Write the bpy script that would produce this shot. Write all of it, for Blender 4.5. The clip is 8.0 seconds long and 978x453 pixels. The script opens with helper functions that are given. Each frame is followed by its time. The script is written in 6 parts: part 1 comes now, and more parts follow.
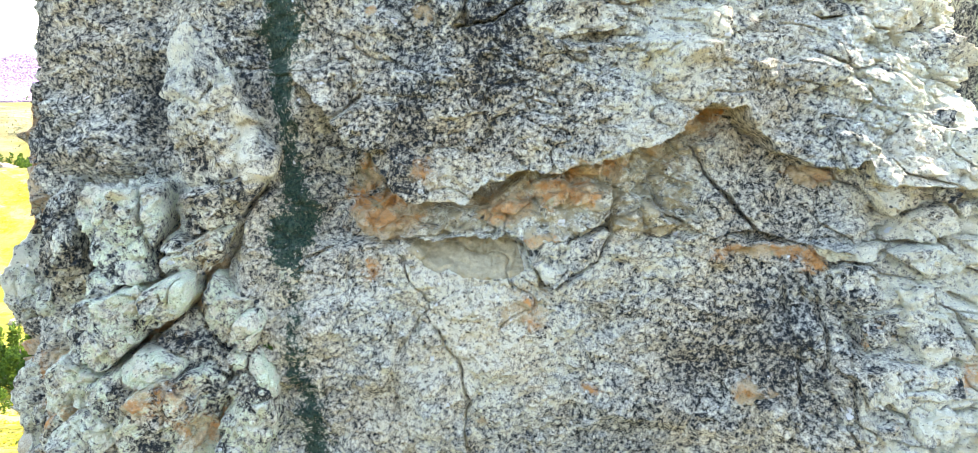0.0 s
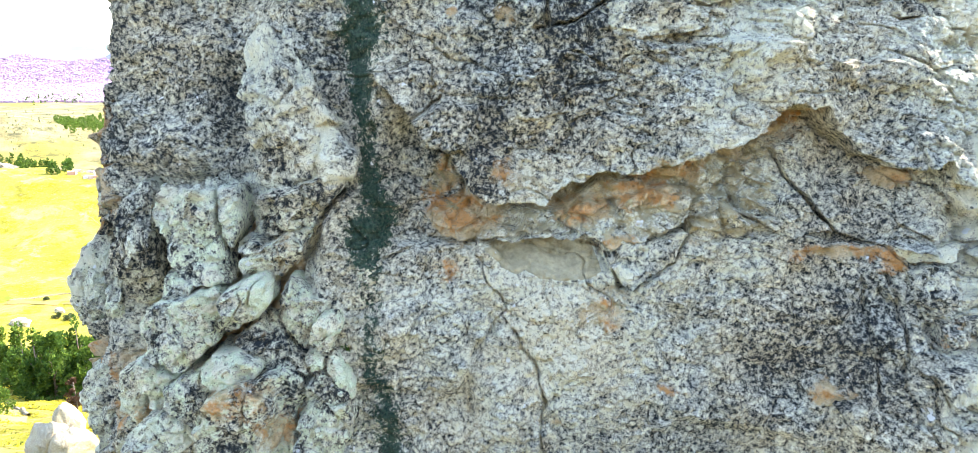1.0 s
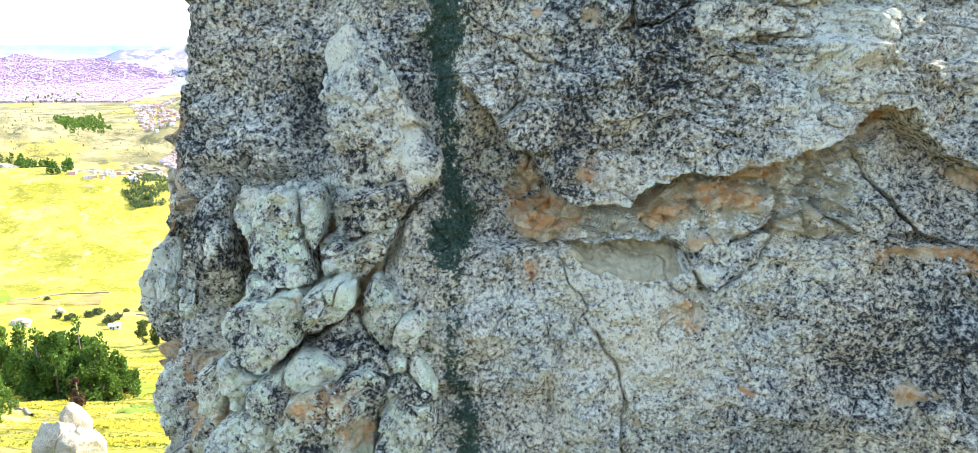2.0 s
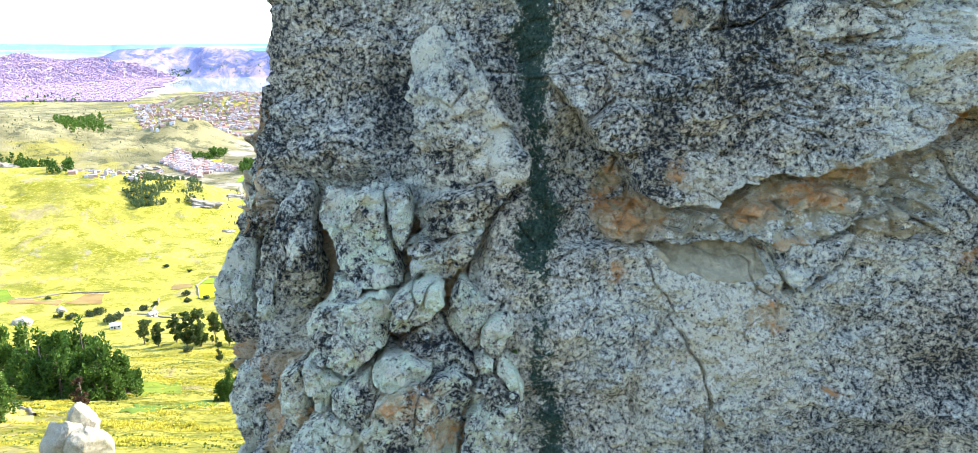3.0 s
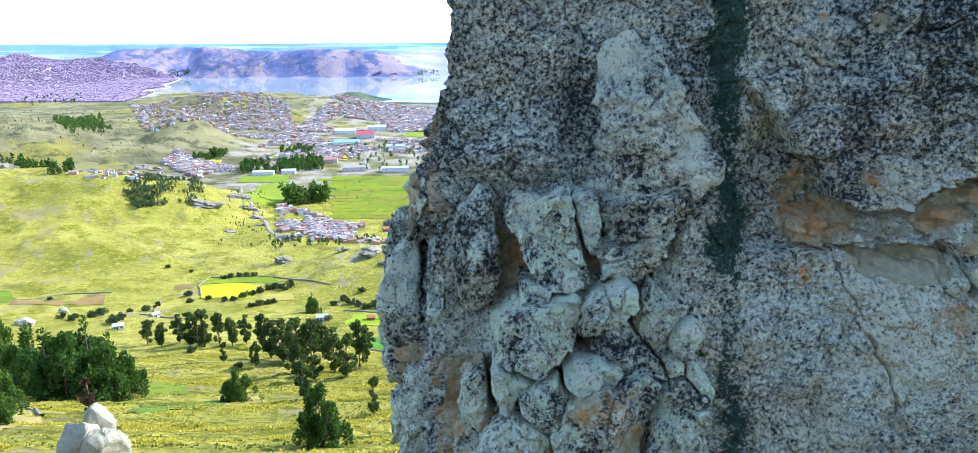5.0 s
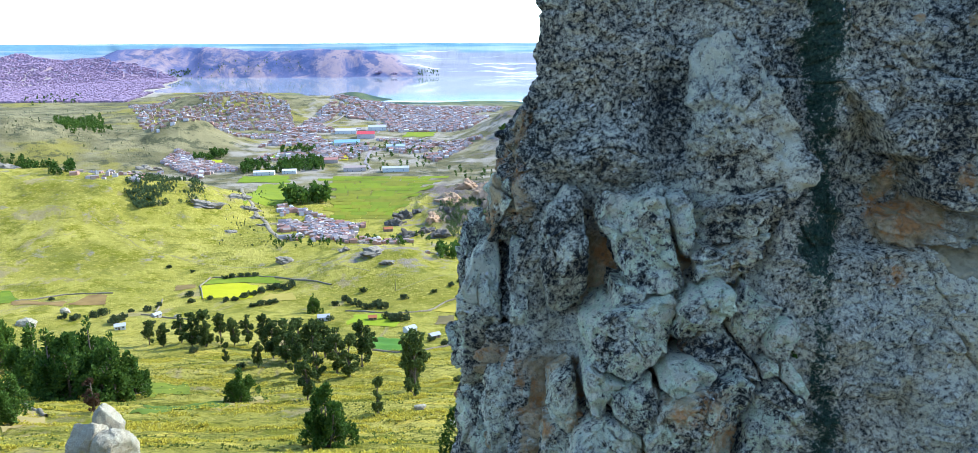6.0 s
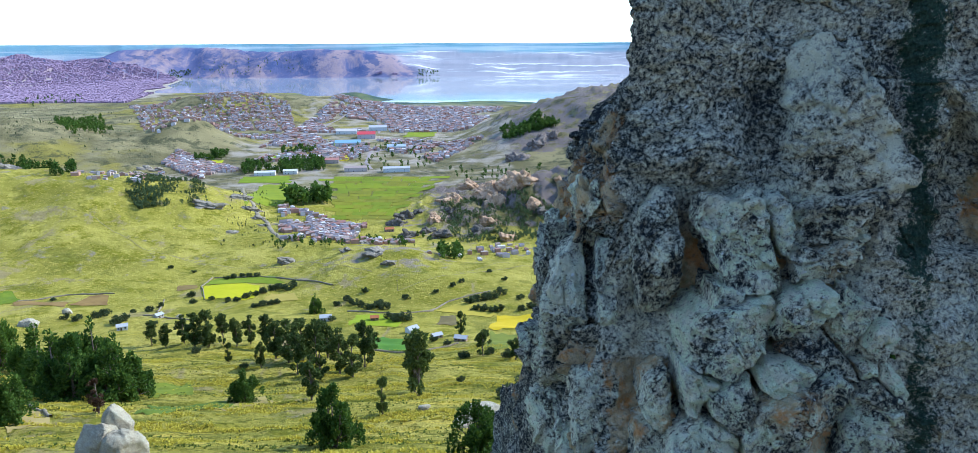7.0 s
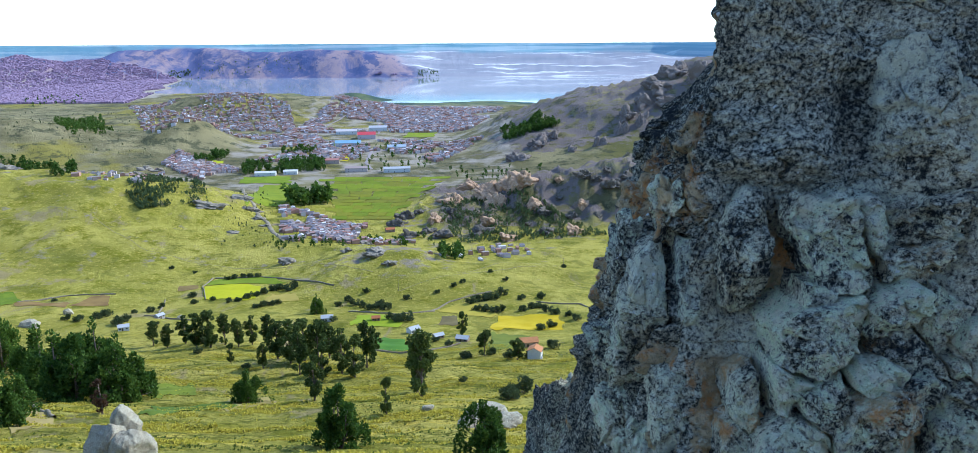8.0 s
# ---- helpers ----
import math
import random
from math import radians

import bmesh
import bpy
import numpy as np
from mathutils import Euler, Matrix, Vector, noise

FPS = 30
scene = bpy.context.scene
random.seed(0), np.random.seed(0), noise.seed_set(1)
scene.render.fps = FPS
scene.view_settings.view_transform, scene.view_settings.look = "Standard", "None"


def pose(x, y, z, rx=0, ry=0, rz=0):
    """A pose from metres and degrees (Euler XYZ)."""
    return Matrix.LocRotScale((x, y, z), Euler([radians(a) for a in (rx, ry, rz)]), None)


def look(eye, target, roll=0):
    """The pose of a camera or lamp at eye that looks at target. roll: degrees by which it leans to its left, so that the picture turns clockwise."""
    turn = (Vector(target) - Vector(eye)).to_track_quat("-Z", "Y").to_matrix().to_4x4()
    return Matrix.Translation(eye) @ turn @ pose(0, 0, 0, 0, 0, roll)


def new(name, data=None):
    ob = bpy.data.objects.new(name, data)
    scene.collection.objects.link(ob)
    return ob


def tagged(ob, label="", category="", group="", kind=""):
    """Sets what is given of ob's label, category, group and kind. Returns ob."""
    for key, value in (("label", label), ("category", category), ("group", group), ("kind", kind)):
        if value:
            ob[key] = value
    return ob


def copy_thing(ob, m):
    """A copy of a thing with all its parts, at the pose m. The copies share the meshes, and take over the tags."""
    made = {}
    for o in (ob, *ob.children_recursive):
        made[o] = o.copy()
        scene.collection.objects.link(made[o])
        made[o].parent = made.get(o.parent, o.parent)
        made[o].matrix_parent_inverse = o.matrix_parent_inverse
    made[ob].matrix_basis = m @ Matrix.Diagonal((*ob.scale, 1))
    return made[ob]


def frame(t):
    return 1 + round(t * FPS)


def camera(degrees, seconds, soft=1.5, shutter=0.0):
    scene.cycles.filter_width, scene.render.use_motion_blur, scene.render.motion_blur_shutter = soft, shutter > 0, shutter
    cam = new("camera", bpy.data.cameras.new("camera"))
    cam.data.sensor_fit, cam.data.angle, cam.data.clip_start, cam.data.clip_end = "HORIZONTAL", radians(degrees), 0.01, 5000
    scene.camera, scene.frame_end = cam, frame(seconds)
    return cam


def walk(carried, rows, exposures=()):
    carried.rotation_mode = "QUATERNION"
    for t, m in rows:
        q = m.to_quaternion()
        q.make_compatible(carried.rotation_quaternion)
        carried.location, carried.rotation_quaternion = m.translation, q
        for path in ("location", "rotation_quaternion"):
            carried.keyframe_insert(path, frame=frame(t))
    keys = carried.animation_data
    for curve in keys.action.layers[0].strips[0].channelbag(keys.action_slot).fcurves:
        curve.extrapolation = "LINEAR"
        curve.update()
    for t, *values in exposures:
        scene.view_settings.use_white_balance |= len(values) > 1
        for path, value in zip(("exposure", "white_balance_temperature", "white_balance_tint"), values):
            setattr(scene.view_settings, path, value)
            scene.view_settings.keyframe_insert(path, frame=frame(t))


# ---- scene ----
cam = camera(66.0, 8.0, soft=0.75)
METRES, EYE, TILT, LEAN, TURN = 7.5, 50.0, -13.7, 0.0, 0.0
ROWS = [
    (0.0, 0.0, 0.0, 0.0, 0.0, 0.0, -0.0),
    (0.5, -0.0542, 0.0003, 0.0008, -0.01, 0.0, 0.0),
    (1.0, -0.108, 0.0007, 0.0013, -0.02, 0.01, 0.02),
    (1.5, -0.1643, 0.0009, 0.0023, -0.04, 0.01, 0.04),
    (3.0, -0.3422, 0.0011, 0.0063, -0.08, -0.08, 0.1),
    (3.5, -0.4058, 0.0011, 0.0077, -0.09, -0.08, 0.13),
    (4.0, -0.4751, 0.0013, 0.0096, -0.1, -0.07, 0.15),
    (4.5, -0.5404, 0.0016, 0.0113, -0.12, -0.09, 0.18),
    (6.0, -0.7341, 0.0011, 0.0148, -0.13, -0.1, 0.25),
    (6.5, -0.8003, 0.0009, 0.016, -0.13, -0.1, 0.28),
    (7.0, -0.8704, 0.0004, 0.0171, -0.11, -0.09, 0.3),
    (7.5, -0.9357, -0.0003, 0.0176, -0.11, -0.1, 0.33),
    (8.0, -0.9998, -0.001, 0.0172, -0.13, -0.07, 0.34),
]
EXPOSURES = [(0.0, 3.72, 8150, 13), (1.5, 3.48, 7700, 11), (3.5, 2.80, 6600, 6), (4.5, 2.5, 6200, 4), (6.5, 1.83, 5900, 5), (8.0, 1.45, 5700, 6)]
walk(cam, [(t, pose(0, 0, EYE, TILT, LEAN, TURN) @ pose(METRES * x, METRES * y, METRES * z, 90 + pitch, roll, yaw)) for t, x, y, z, yaw, pitch, roll in ROWS], EXPOSURES)

# ---- sky and sun ----
SUN = Vector((0.70, 0.42, 0.62)).normalized()
world = bpy.data.worlds.new("sky")
scene.world = world
world.use_nodes = True
sky = world.node_tree.nodes.new("ShaderNodeTexSky")
sky.sky_type, sky.sun_disc = "NISHITA", False
sky.sun_elevation, sky.sun_rotation = math.asin(SUN.z), math.atan2(SUN.x, SUN.y)
sky.altitude, sky.dust_density = 3800.0, 2.0
world.node_tree.links.new(sky.outputs[0], world.node_tree.nodes["Background"].inputs[0])
world.node_tree.nodes["Background"].inputs[1].default_value = 0.15
sun = new("sun", bpy.data.lights.new("sun", "SUN"))
sun.data.energy, sun.data.angle, sun.data.color = 1.8, radians(0.6), (1.0, 0.95, 0.86)
sun.matrix_world = look((0, 0, 300), Vector((0, 0, 300)) - SUN)


# ---- noise for shaping, on arrays ----
def hashed(i, j, k):
    h = (i * 374761393 + j * 668265263 + k * 1274126177) & 0x7FFFFFFF
    h = ((h ^ (h >> 13)) * 1103515245) & 0x7FFFFFFF
    return ((h ^ (h >> 16)) & 0xFFFF) / 65535.0


def lattice(x, y, z=0.0, seed=0):
    """Smooth value noise, -1 to 1."""
    x, y, z = np.broadcast_arrays(np.asarray(x, float), np.asarray(y, float), np.asarray(z, float))
    i, j, k = np.floor(x).astype(np.int64), np.floor(y).astype(np.int64), np.floor(z).astype(np.int64)
    u, v, w = x - i, y - j, z - k
    u, v, w = (a * a * a * (a * (a * 6 - 15) + 10) for a in (u, v, w))
    i, j, k = i + seed * 131, j + seed * 57, k + seed * 17
    out = 0.0
    layers = (0, 1) if np.any(w) else (0,)
    for a in (0, 1):
        for b in (0, 1):
            for c in layers:
                out = out + hashed(i + a, j + b, k + c) * (u if a else 1 - u) * (v if b else 1 - v) * (w if c else 1 - w)
    return out * 2 - 1


def fbm(x, y, z=0.0, octaves=4, seed=0, gain=0.5):
    total, amp = 0.0, 1.0
    for o in range(octaves):
        total = total + amp * lattice(np.asarray(x) * 2 ** o, np.asarray(y) * 2 ** o, np.asarray(z) * 2 ** o, seed + o * 7)
        amp *= gain
    return total


def cells(x, y, z, seed=0):
    """Distance to the nearest and second nearest seed point and the nearest one's random number."""
    x, y, z = np.broadcast_arrays(np.asarray(x, float), np.asarray(y, float), np.asarray(z, float))
    i, j, k = np.floor(x).astype(np.int64), np.floor(y).astype(np.int64), np.floor(z).astype(np.int64)
    d1, d2, tag = np.full(x.shape, 9.0), np.full(x.shape, 9.0), np.zeros(x.shape)
    for a in (-1, 0, 1):
        for b in (-1, 0, 1):
            for c in (-1, 0, 1):
                p, q, r = i + a + seed * 91, j + b + seed * 37, k + c
                dx = i + a + hashed(p, q, r) - x
                dy = j + b + hashed(p + 1013, q, r) - y
                dz = k + c + hashed(p, q + 2029, r) - z
                d = np.sqrt(dx * dx + dy * dy + dz * dz)
                near = d < d1
                d2 = np.where(near, d1, np.minimum(d2, d))
                tag = np.where(near, hashed(p, q, r + 3001), tag)
                d1 = np.where(near, d, d1)
    return d1, d2, tag


def cells_flat(x, z, seed=0):
    """The same on a plane."""
    i, k = np.floor(x).astype(np.int64), np.floor(z).astype(np.int64)
    d1, d2, tag = np.full(x.shape, 9.0), np.full(x.shape, 9.0), np.zeros(x.shape)
    for a in (-1, 0, 1):
        for c in (-1, 0, 1):
            p, q = i + a + seed * 91, k + c + seed * 37
            d = np.hypot(i + a + hashed(p, q, 5) - x, k + c + hashed(p + 1013, q, 5) - z)
            near = d < d1
            d2 = np.where(near, d1, np.minimum(d2, d))
            tag = np.where(near, hashed(p, q, 3001), tag)
            d1 = np.where(near, d, d1)
    return d1, d2, tag


def chips_flat(x, z, seed=0):
    d1, d2, tag = cells_flat(x * 2.7, z * 3.2, seed)
    e1, e2, tag2 = cells_flat(x * 6.5, z * 7.5, seed + 4)
    return 0.13 * (tag - 0.5) * ramp(d2 - d1, 0.0, 0.10) - 0.05 * (1 - ramp(d2 - d1, 0.0, 0.07)) + 0.045 * (tag2 - 0.5) * ramp(e2 - e1, 0.0, 0.12)


def chips(x, y, z, seed=0):
    """Angular breaks at two sizes, in metres."""
    d1, d2, tag = cells(x * 2.7, y * 2.7, z * 3.2, seed)
    e1, e2, tag2 = cells(x * 6.5, y * 6.5, z * 7.5, seed + 4)
    return 0.13 * (tag - 0.5) * ramp(d2 - d1, 0.0, 0.10) - 0.05 * (1 - ramp(d2 - d1, 0.0, 0.07)) + 0.045 * (tag2 - 0.5) * ramp(e2 - e1, 0.0, 0.12)


def ramp(a, lo, hi):
    t = np.clip((a - lo) / (hi - lo), 0, 1)
    return t * t * (3 - 2 * t)


# ---- the lie of the land ----
PLAIN = -141.0


def in_lake(x, y):
    """How far inside the lake a place lies, in metres (negative: on land)."""
    shore = [(-1330, 3000), (-1700, 4260), (-400, 4330), (760, 4330), (190, 2490), (-380, 2480), (-640, 2720), (-760, 2960)]
    inside = np.zeros(np.shape(x), bool)
    dist = np.full(np.shape(x), 1e9)
    for (ax, ay), (bx, by) in zip(shore, shore[1:] + shore[:1]):
        t = np.clip(((x - ax) * (bx - ax) + (y - ay) * (by - ay)) / ((bx - ax) ** 2 + (by - ay) ** 2), 0, 1)
        dist = np.minimum(dist, np.hypot(x - ax - t * (bx - ax), y - ay - t * (by - ay)))
        cross = ((ay > y) != (by > y)) & (x < (bx - ax) * (y - ay) / (by - ay + 1e-9) + ax)
        inside ^= cross
    return np.where(inside, dist, -dist) + 45 * lattice(x / 210, y / 210, 0, 5)


def bell(x, y, cx, cy, sx, sy):
    return np.exp(-((x - cx) / sx) ** 2 - ((y - cy) / sy) ** 2)


def ground_z(x, y):
    x, y = np.asarray(x, float), np.asarray(y, float)
    # the unseen rise behind the camera is added to hold back low skylight
    z = np.interp(y, [-4000, -900, -300, -150, -60, -20, 0, 8, 20, 40, 72, 110, 144, 180, 246, 330, 413, 480, 600, 720, 4200, 4330, 4500, 4700, 4900, 5000],
                  [95, 105, 92, 76, 57, 46, 42, 40.5, 35.5, 24.5, 5.5, -14, -31, -43, -71, -93, -113, -122.5, -136, -141, -141, -139, -105, -50, 14, 30])
    far = ramp(y, 60, 300)
    # the green hill across the valley and its rocky toe
    z = z + np.interp(x, [-1400, -900, -545, -400, -330, -260, -180], [70, 66, 58, 54, 36, 9, 0]) * np.exp(-((y - 830) / np.where(y < 830, 190, 90)) ** 2)
    z = z + 21 * bell(x, y, -100, 605, 60, 55) + 7 * bell(x, y, 18, 585, 65, 32) + 6 * bell(x, y, -60, 540, 40, 25) + 9 * bell(x, y, -180, 690, 70, 60)
    # the near rocky ridge and the high hill behind it
    z = z + np.interp(x, [-115, -70, 5, 60, 155, 300, 700], [0, 9, 24, 36, 54, 62, 70]) * np.exp(-((y - 880) / np.where(y < 880, 75, 120)) ** 2)
    z = z + np.interp(x, [-80, -20, 165, 305, 390, 500, 1500], [0, 15, 94, 119, 146, 170, 230]) * np.exp(-((y - 1500) / np.where(y < 1500, 260, 330)) ** 2)
    # hills behind the green hill
    z = z + 54 * bell(x, y, -800, 1300, 210, 170) + 60 * bell(x, y, -1250, 1500, 330, 260) + 30 * bell(x, y, -560, 1420, 75, 95)
    z = z + 58 * bell(x, y, -690, 2080, 260, 210) + 26 * bell(x, y, -420, 2150, 130, 150)
    # the far range beyond the lake, the town's slope running up to it
    crest = np.interp(x, [-4500, -3000, -2450, -1900, -1500, -1040, -840, -665, -470, -330], [98, 98, 102, 106, 100, 106, 92, 62, 22, 0])
    crest = crest * (1 + 0.14 * fbm(x / 330, y / 900, 0, 4, 31)) * (1 + 0.16 * ramp(4560 - y, 0, 200) * fbm(x / 130, y / 400, 0, 3, 33))
    ridge = np.interp(x, [-3200, -1750], [3800, 4560])
    z = z + crest * np.exp(-((y - ridge) / np.where(y < ridge, np.interp(x, [-2300, -1700], [850, 190]), 160)) ** 2) * np.interp(y, [4560, 4900], [1, 0.3])
    # roughness: swells on the slopes, small steps of old terraces near by
    hilly = np.clip((z - PLAIN) / 30, 0.05, 1)
    z = z + far * hilly * (7.5 * fbm(x / 140, y / 140, 0, 5, 3) * ramp(y, 250, 600) + 1.6 * fbm(x / 38, y / 30, 0, 3, 9))
    z = z + 0.8 * ramp(y, 60, 120) * (1 - ramp(y, 260, 420)) * fbm(x / 9, y / 6, 0, 3, 13)
    z = z + ramp(y, 1200, 1400) * (1 - ramp(y, 3000, 4000)) * hilly * 7 * np.abs(fbm(x / 120, y / 160, 0, 3, 43))
    # slanting ribs of rock on the high hill and the near ridge
    rib = 1 - np.abs(lattice((x + 0.9 * y) / 42, (y - 0.9 * x) / 170, 0, 47))
    on = ramp(y, 1180, 1300) * (1 - ramp(y, 1560, 1700)) * ramp(x, -60, 40)
    z = z + on * 7 * (rib ** 4 - 0.2)
    rib2 = 1 - np.abs(fbm((x + 0.5 * y) / 30, (y - 0.5 * x) / 60, 0, 3, 49))
    on2 = ramp(y, 730, 800) * (1 - ramp(y, 960, 1040)) * ramp(x, -120, -60)
    z = z + on2 * 9 * (rib2 ** 2 - 0.5)
    # the far shore lands, level with the eye at the horizon
    far_off = np.hypot(x + 4, y)
    z = np.maximum(z, np.interp(far_off, [4860, 4940, 5000], [-141, 40, 52]))
    lake = in_lake(x, y)
    z = np.where(lake > -60, np.minimum(z, PLAIN + np.interp(lake, [-60, 0, 40], [60, 0.6, -6])), z)
    # the mound on the shore
    return np.maximum(z, PLAIN - 4 + 30 * bell(x, y, -467, 2610, 95, 70))


def front_y(x, z):
    """The cliff's front before its relief: metres ahead of the camera's line."""
    mid = 7.52 + 0.10 * (z - 47.5)
    right = 7.22 + 0.37 * (z - 47.5)
    left = 7.75 + 0.16 * (z - 47.5)
    t, s = ramp(x, 1.6, 3.6), ramp(-x, 2.75, 3.5)
    y = mid * (1 - t) + right * t
    y = y * (1 - s) + left * s
    return y + 0.30 * np.clip((-3.7 - x) / 1.2, 0, 2) ** 2 + 0.7 * np.clip((x - 4.0) / 1.1, 0, 3) ** 2 * ramp(z, 48.4, 49.6)


# ---- materials ----
def material(name, rough=0.9, spec=0.3):
    m = bpy.data.materials.new(name)
    m.use_nodes = True
    b = m.node_tree.nodes["Principled BSDF"]
    b.inputs["Roughness"].default_value, b.inputs["Specular IOR Level"].default_value = rough, spec
    return m, b


class Nodes:
    """Short calls for building a node tree."""

    def __init__(self, mat):
        self.t = mat.node_tree
        self.where = self.t.nodes.new("ShaderNodeTexCoord").outputs["Object"]

    def put(self, socket, value):
        if isinstance(value, bpy.types.NodeSocket):
            self.t.links.new(value, socket)
        elif isinstance(value, tuple) and len(value) == 3 and socket.type == "RGBA":
            socket.default_value = (*value, 1)
        else:
            socket.default_value = value

    def scaled(self, v, xyz):
        n = self.t.nodes.new("ShaderNodeVectorMath")
        n.operation = "MULTIPLY"
        self.put(n.inputs[0], v), self.put(n.inputs[1], xyz)
        return n.outputs[0]

    def noise(self, scale, detail=4, rough=0.55, v=None, warp=0.0):
        n = self.t.nodes.new("ShaderNodeTexNoise")
        self.put(n.inputs["Vector"], v or self.where)
        n.inputs["Scale"].default_value, n.inputs["Detail"].default_value = scale, detail
        n.inputs["Roughness"].default_value, n.inputs["Distortion"].default_value = rough, warp
        return n.outputs["Fac"]

    def voronoi(self, scale, v=None, out="Distance", feature="F1"):
        n = self.t.nodes.new("ShaderNodeTexVoronoi")
        n.feature = feature
        self.put(n.inputs["Vector"], v or self.where)
        n.inputs["Scale"].default_value = scale
        return n.outputs[out]

    def step(self, a, lo, hi, smooth=True):
        n = self.t.nodes.new("ShaderNodeMapRange")
        n.interpolation_type = "SMOOTHSTEP" if smooth else "LINEAR"
        self.put(n.inputs[0], a), self.put(n.inputs[1], lo), self.put(n.inputs[2], hi)
        return n.outputs[0]

    def math(self, op, a, b=0.0):
        n = self.t.nodes.new("ShaderNodeMath")
        n.operation = op
        self.put(n.inputs[0], a), self.put(n.inputs[1], b)
        return n.outputs[0]

    def mix(self, fac, a, b):
        n = self.t.nodes.new("ShaderNodeMix")
        n.data_type = "RGBA"
        self.put(n.inputs["Factor"], fac), self.put(n.inputs["A"], a), self.put(n.inputs["B"], b)
        return n.outputs["Result"]

    def tones(self, fac, stops):
        """Colours along a scale: (place, colour) pairs."""
        n = self.t.nodes.new("ShaderNodeValToRGB")
        for k, (at, colour) in enumerate(stops):
            e = n.color_ramp.elements[k] if k < 2 else n.color_ramp.elements.new(1.0)
            e.position, e.color = at, (*colour, 1)
        self.put(n.inputs[0], fac)
        return n.outputs[0]

    def attribute(self, name):
        n = self.t.nodes.new("ShaderNodeAttribute")
        n.attribute_name = name
        return n.outputs["Fac"]

    def random(self):
        return self.t.nodes.new("ShaderNodeObjectInfo").outputs["Random"]

    def island(self):
        return self.t.nodes.new("ShaderNodeNewGeometry").outputs["Random Per Island"]

    def bump(self, height, strength, distance):
        n = self.t.nodes.new("ShaderNodeBump")
        n.inputs["Strength"].default_value, n.inputs["Distance"].default_value = strength, distance
        self.put(n.inputs["Height"], height)
        return n.outputs[0]


def rock_material(name, lichen=1.0, stains=True, tone=(0.402, 0.372, 0.302), fine=1.0):
    """Grey weathered stone with pale and black crusts of lichen, shade painted in its pits, and the stains and shade
    that its mesh carries.
    """
    m, b = material(name, 0.92, 0.2)
    n = Nodes(m)
    patch = n.noise(1.3 * fine, 6, 0.6)
    crust = n.noise(23 * fine, 6, 0.70, warp=0.2)
    grit = n.noise(64 * fine, 4, 0.7)
    crumbs = n.noise(13 * fine, 7, 0.7, warp=0.3)
    drift = n.noise(4.0 * fine, 5, 0.62, warp=0.4)
    dark = n.attribute("dark") if stains else 0.35
    pale = n.attribute("pale") if stains else 0.35
    # one scale from black crust through grey stone to pale crust
    scale = n.math("ADD", n.math("MULTIPLY", crust, 0.50), n.math("ADD", n.math("MULTIPLY", grit, 0.18), n.math("MULTIPLY", crumbs, 0.32)))
    scale = n.math("ADD", scale, n.math("MULTIPLY", n.math("SUBTRACT", pale, 0.35), 0.10))
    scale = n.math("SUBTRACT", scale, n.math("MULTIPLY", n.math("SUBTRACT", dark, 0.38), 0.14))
    scale = n.math("SUBTRACT", scale, n.math("MULTIPLY", n.math("SUBTRACT", drift, 0.5), 0.12))
    scale = n.math("SUBTRACT", scale, n.math("MULTIPLY", n.math("SUBTRACT", patch, 0.5), 0.06))
    scale = n.step(scale, 0.366, 0.598, False)
    r, g, bl = tone
    cool = n.tones(scale, [(0.14, (0.020, 0.025, 0.029)), (0.90, (0.82, 0.81, 0.60)), (0.32, (0.27 * r, 0.31 * g, 0.33 * bl)), (0.45, (0.80 * r, 0.86 * g, 0.90 * bl)), (0.62, (1.16 * r, 1.20 * g, 1.20 * bl)), (0.76, (0.64, 0.62, 0.46))])
    brown = n.tones(scale, [(0.14, (0.021, 0.025, 0.027)), (0.90, (0.86, 0.80, 0.58)), (0.32, (0.30 * r, 0.31 * g, 0.30 * bl)), (0.45, (0.92 * r, 0.88 * g, 0.82 * bl)), (0.62, (1.28 * r, 1.22 * g, 1.08 * bl)), (0.76, (0.69, 0.63, 0.45))])
    plain = n.mix(n.step(n.noise(0.9 * fine, 5, 0.6), 0.40, 0.60), cool, brown)
    col = n.mix(lichen, n.mix(patch, tuple(c * 0.85 for c in tone), tuple(c * 1.2 for c in tone)), plain)
    black = n.step(scale, 0.40, 0.22)
    if stains:
        crusty = n.math("MULTIPLY", n.step(n.noise(5.0, 7, 0.7), 0.44, 0.56), n.step(scale, 0.42, 0.66))
        col = n.mix(n.math("MULTIPLY", n.math("MULTIPLY", n.attribute("lime"), crusty), 0.8), col, n.mix(n.step(grit, 0.4, 0.6), (0.52, 0.58, 0.36), (0.78, 0.83, 0.58)))
    ring = n.math("MULTIPLY", n.step(n.voronoi(7.5 * fine), 0.34, 0.20), n.step(n.noise(3.1 * fine, 3), 0.56, 0.62))
    ring = n.math("MULTIPLY", ring, n.step(grit, 0.44, 0.56))
    col = n.mix(n.math("MULTIPLY", ring, 0.5 * lichen), col, (0.74, 0.74, 0.64))
    wobble = n.math("ADD", n.voronoi(13 * fine), n.math("MULTIPLY", n.math("SUBTRACT", crust, 0.5), 0.7))
    spots = n.math("MULTIPLY", n.step(wobble, 0.24, 0.14), n.step(n.noise(2.2 * fine, 4, 0.6), 0.46, 0.60))
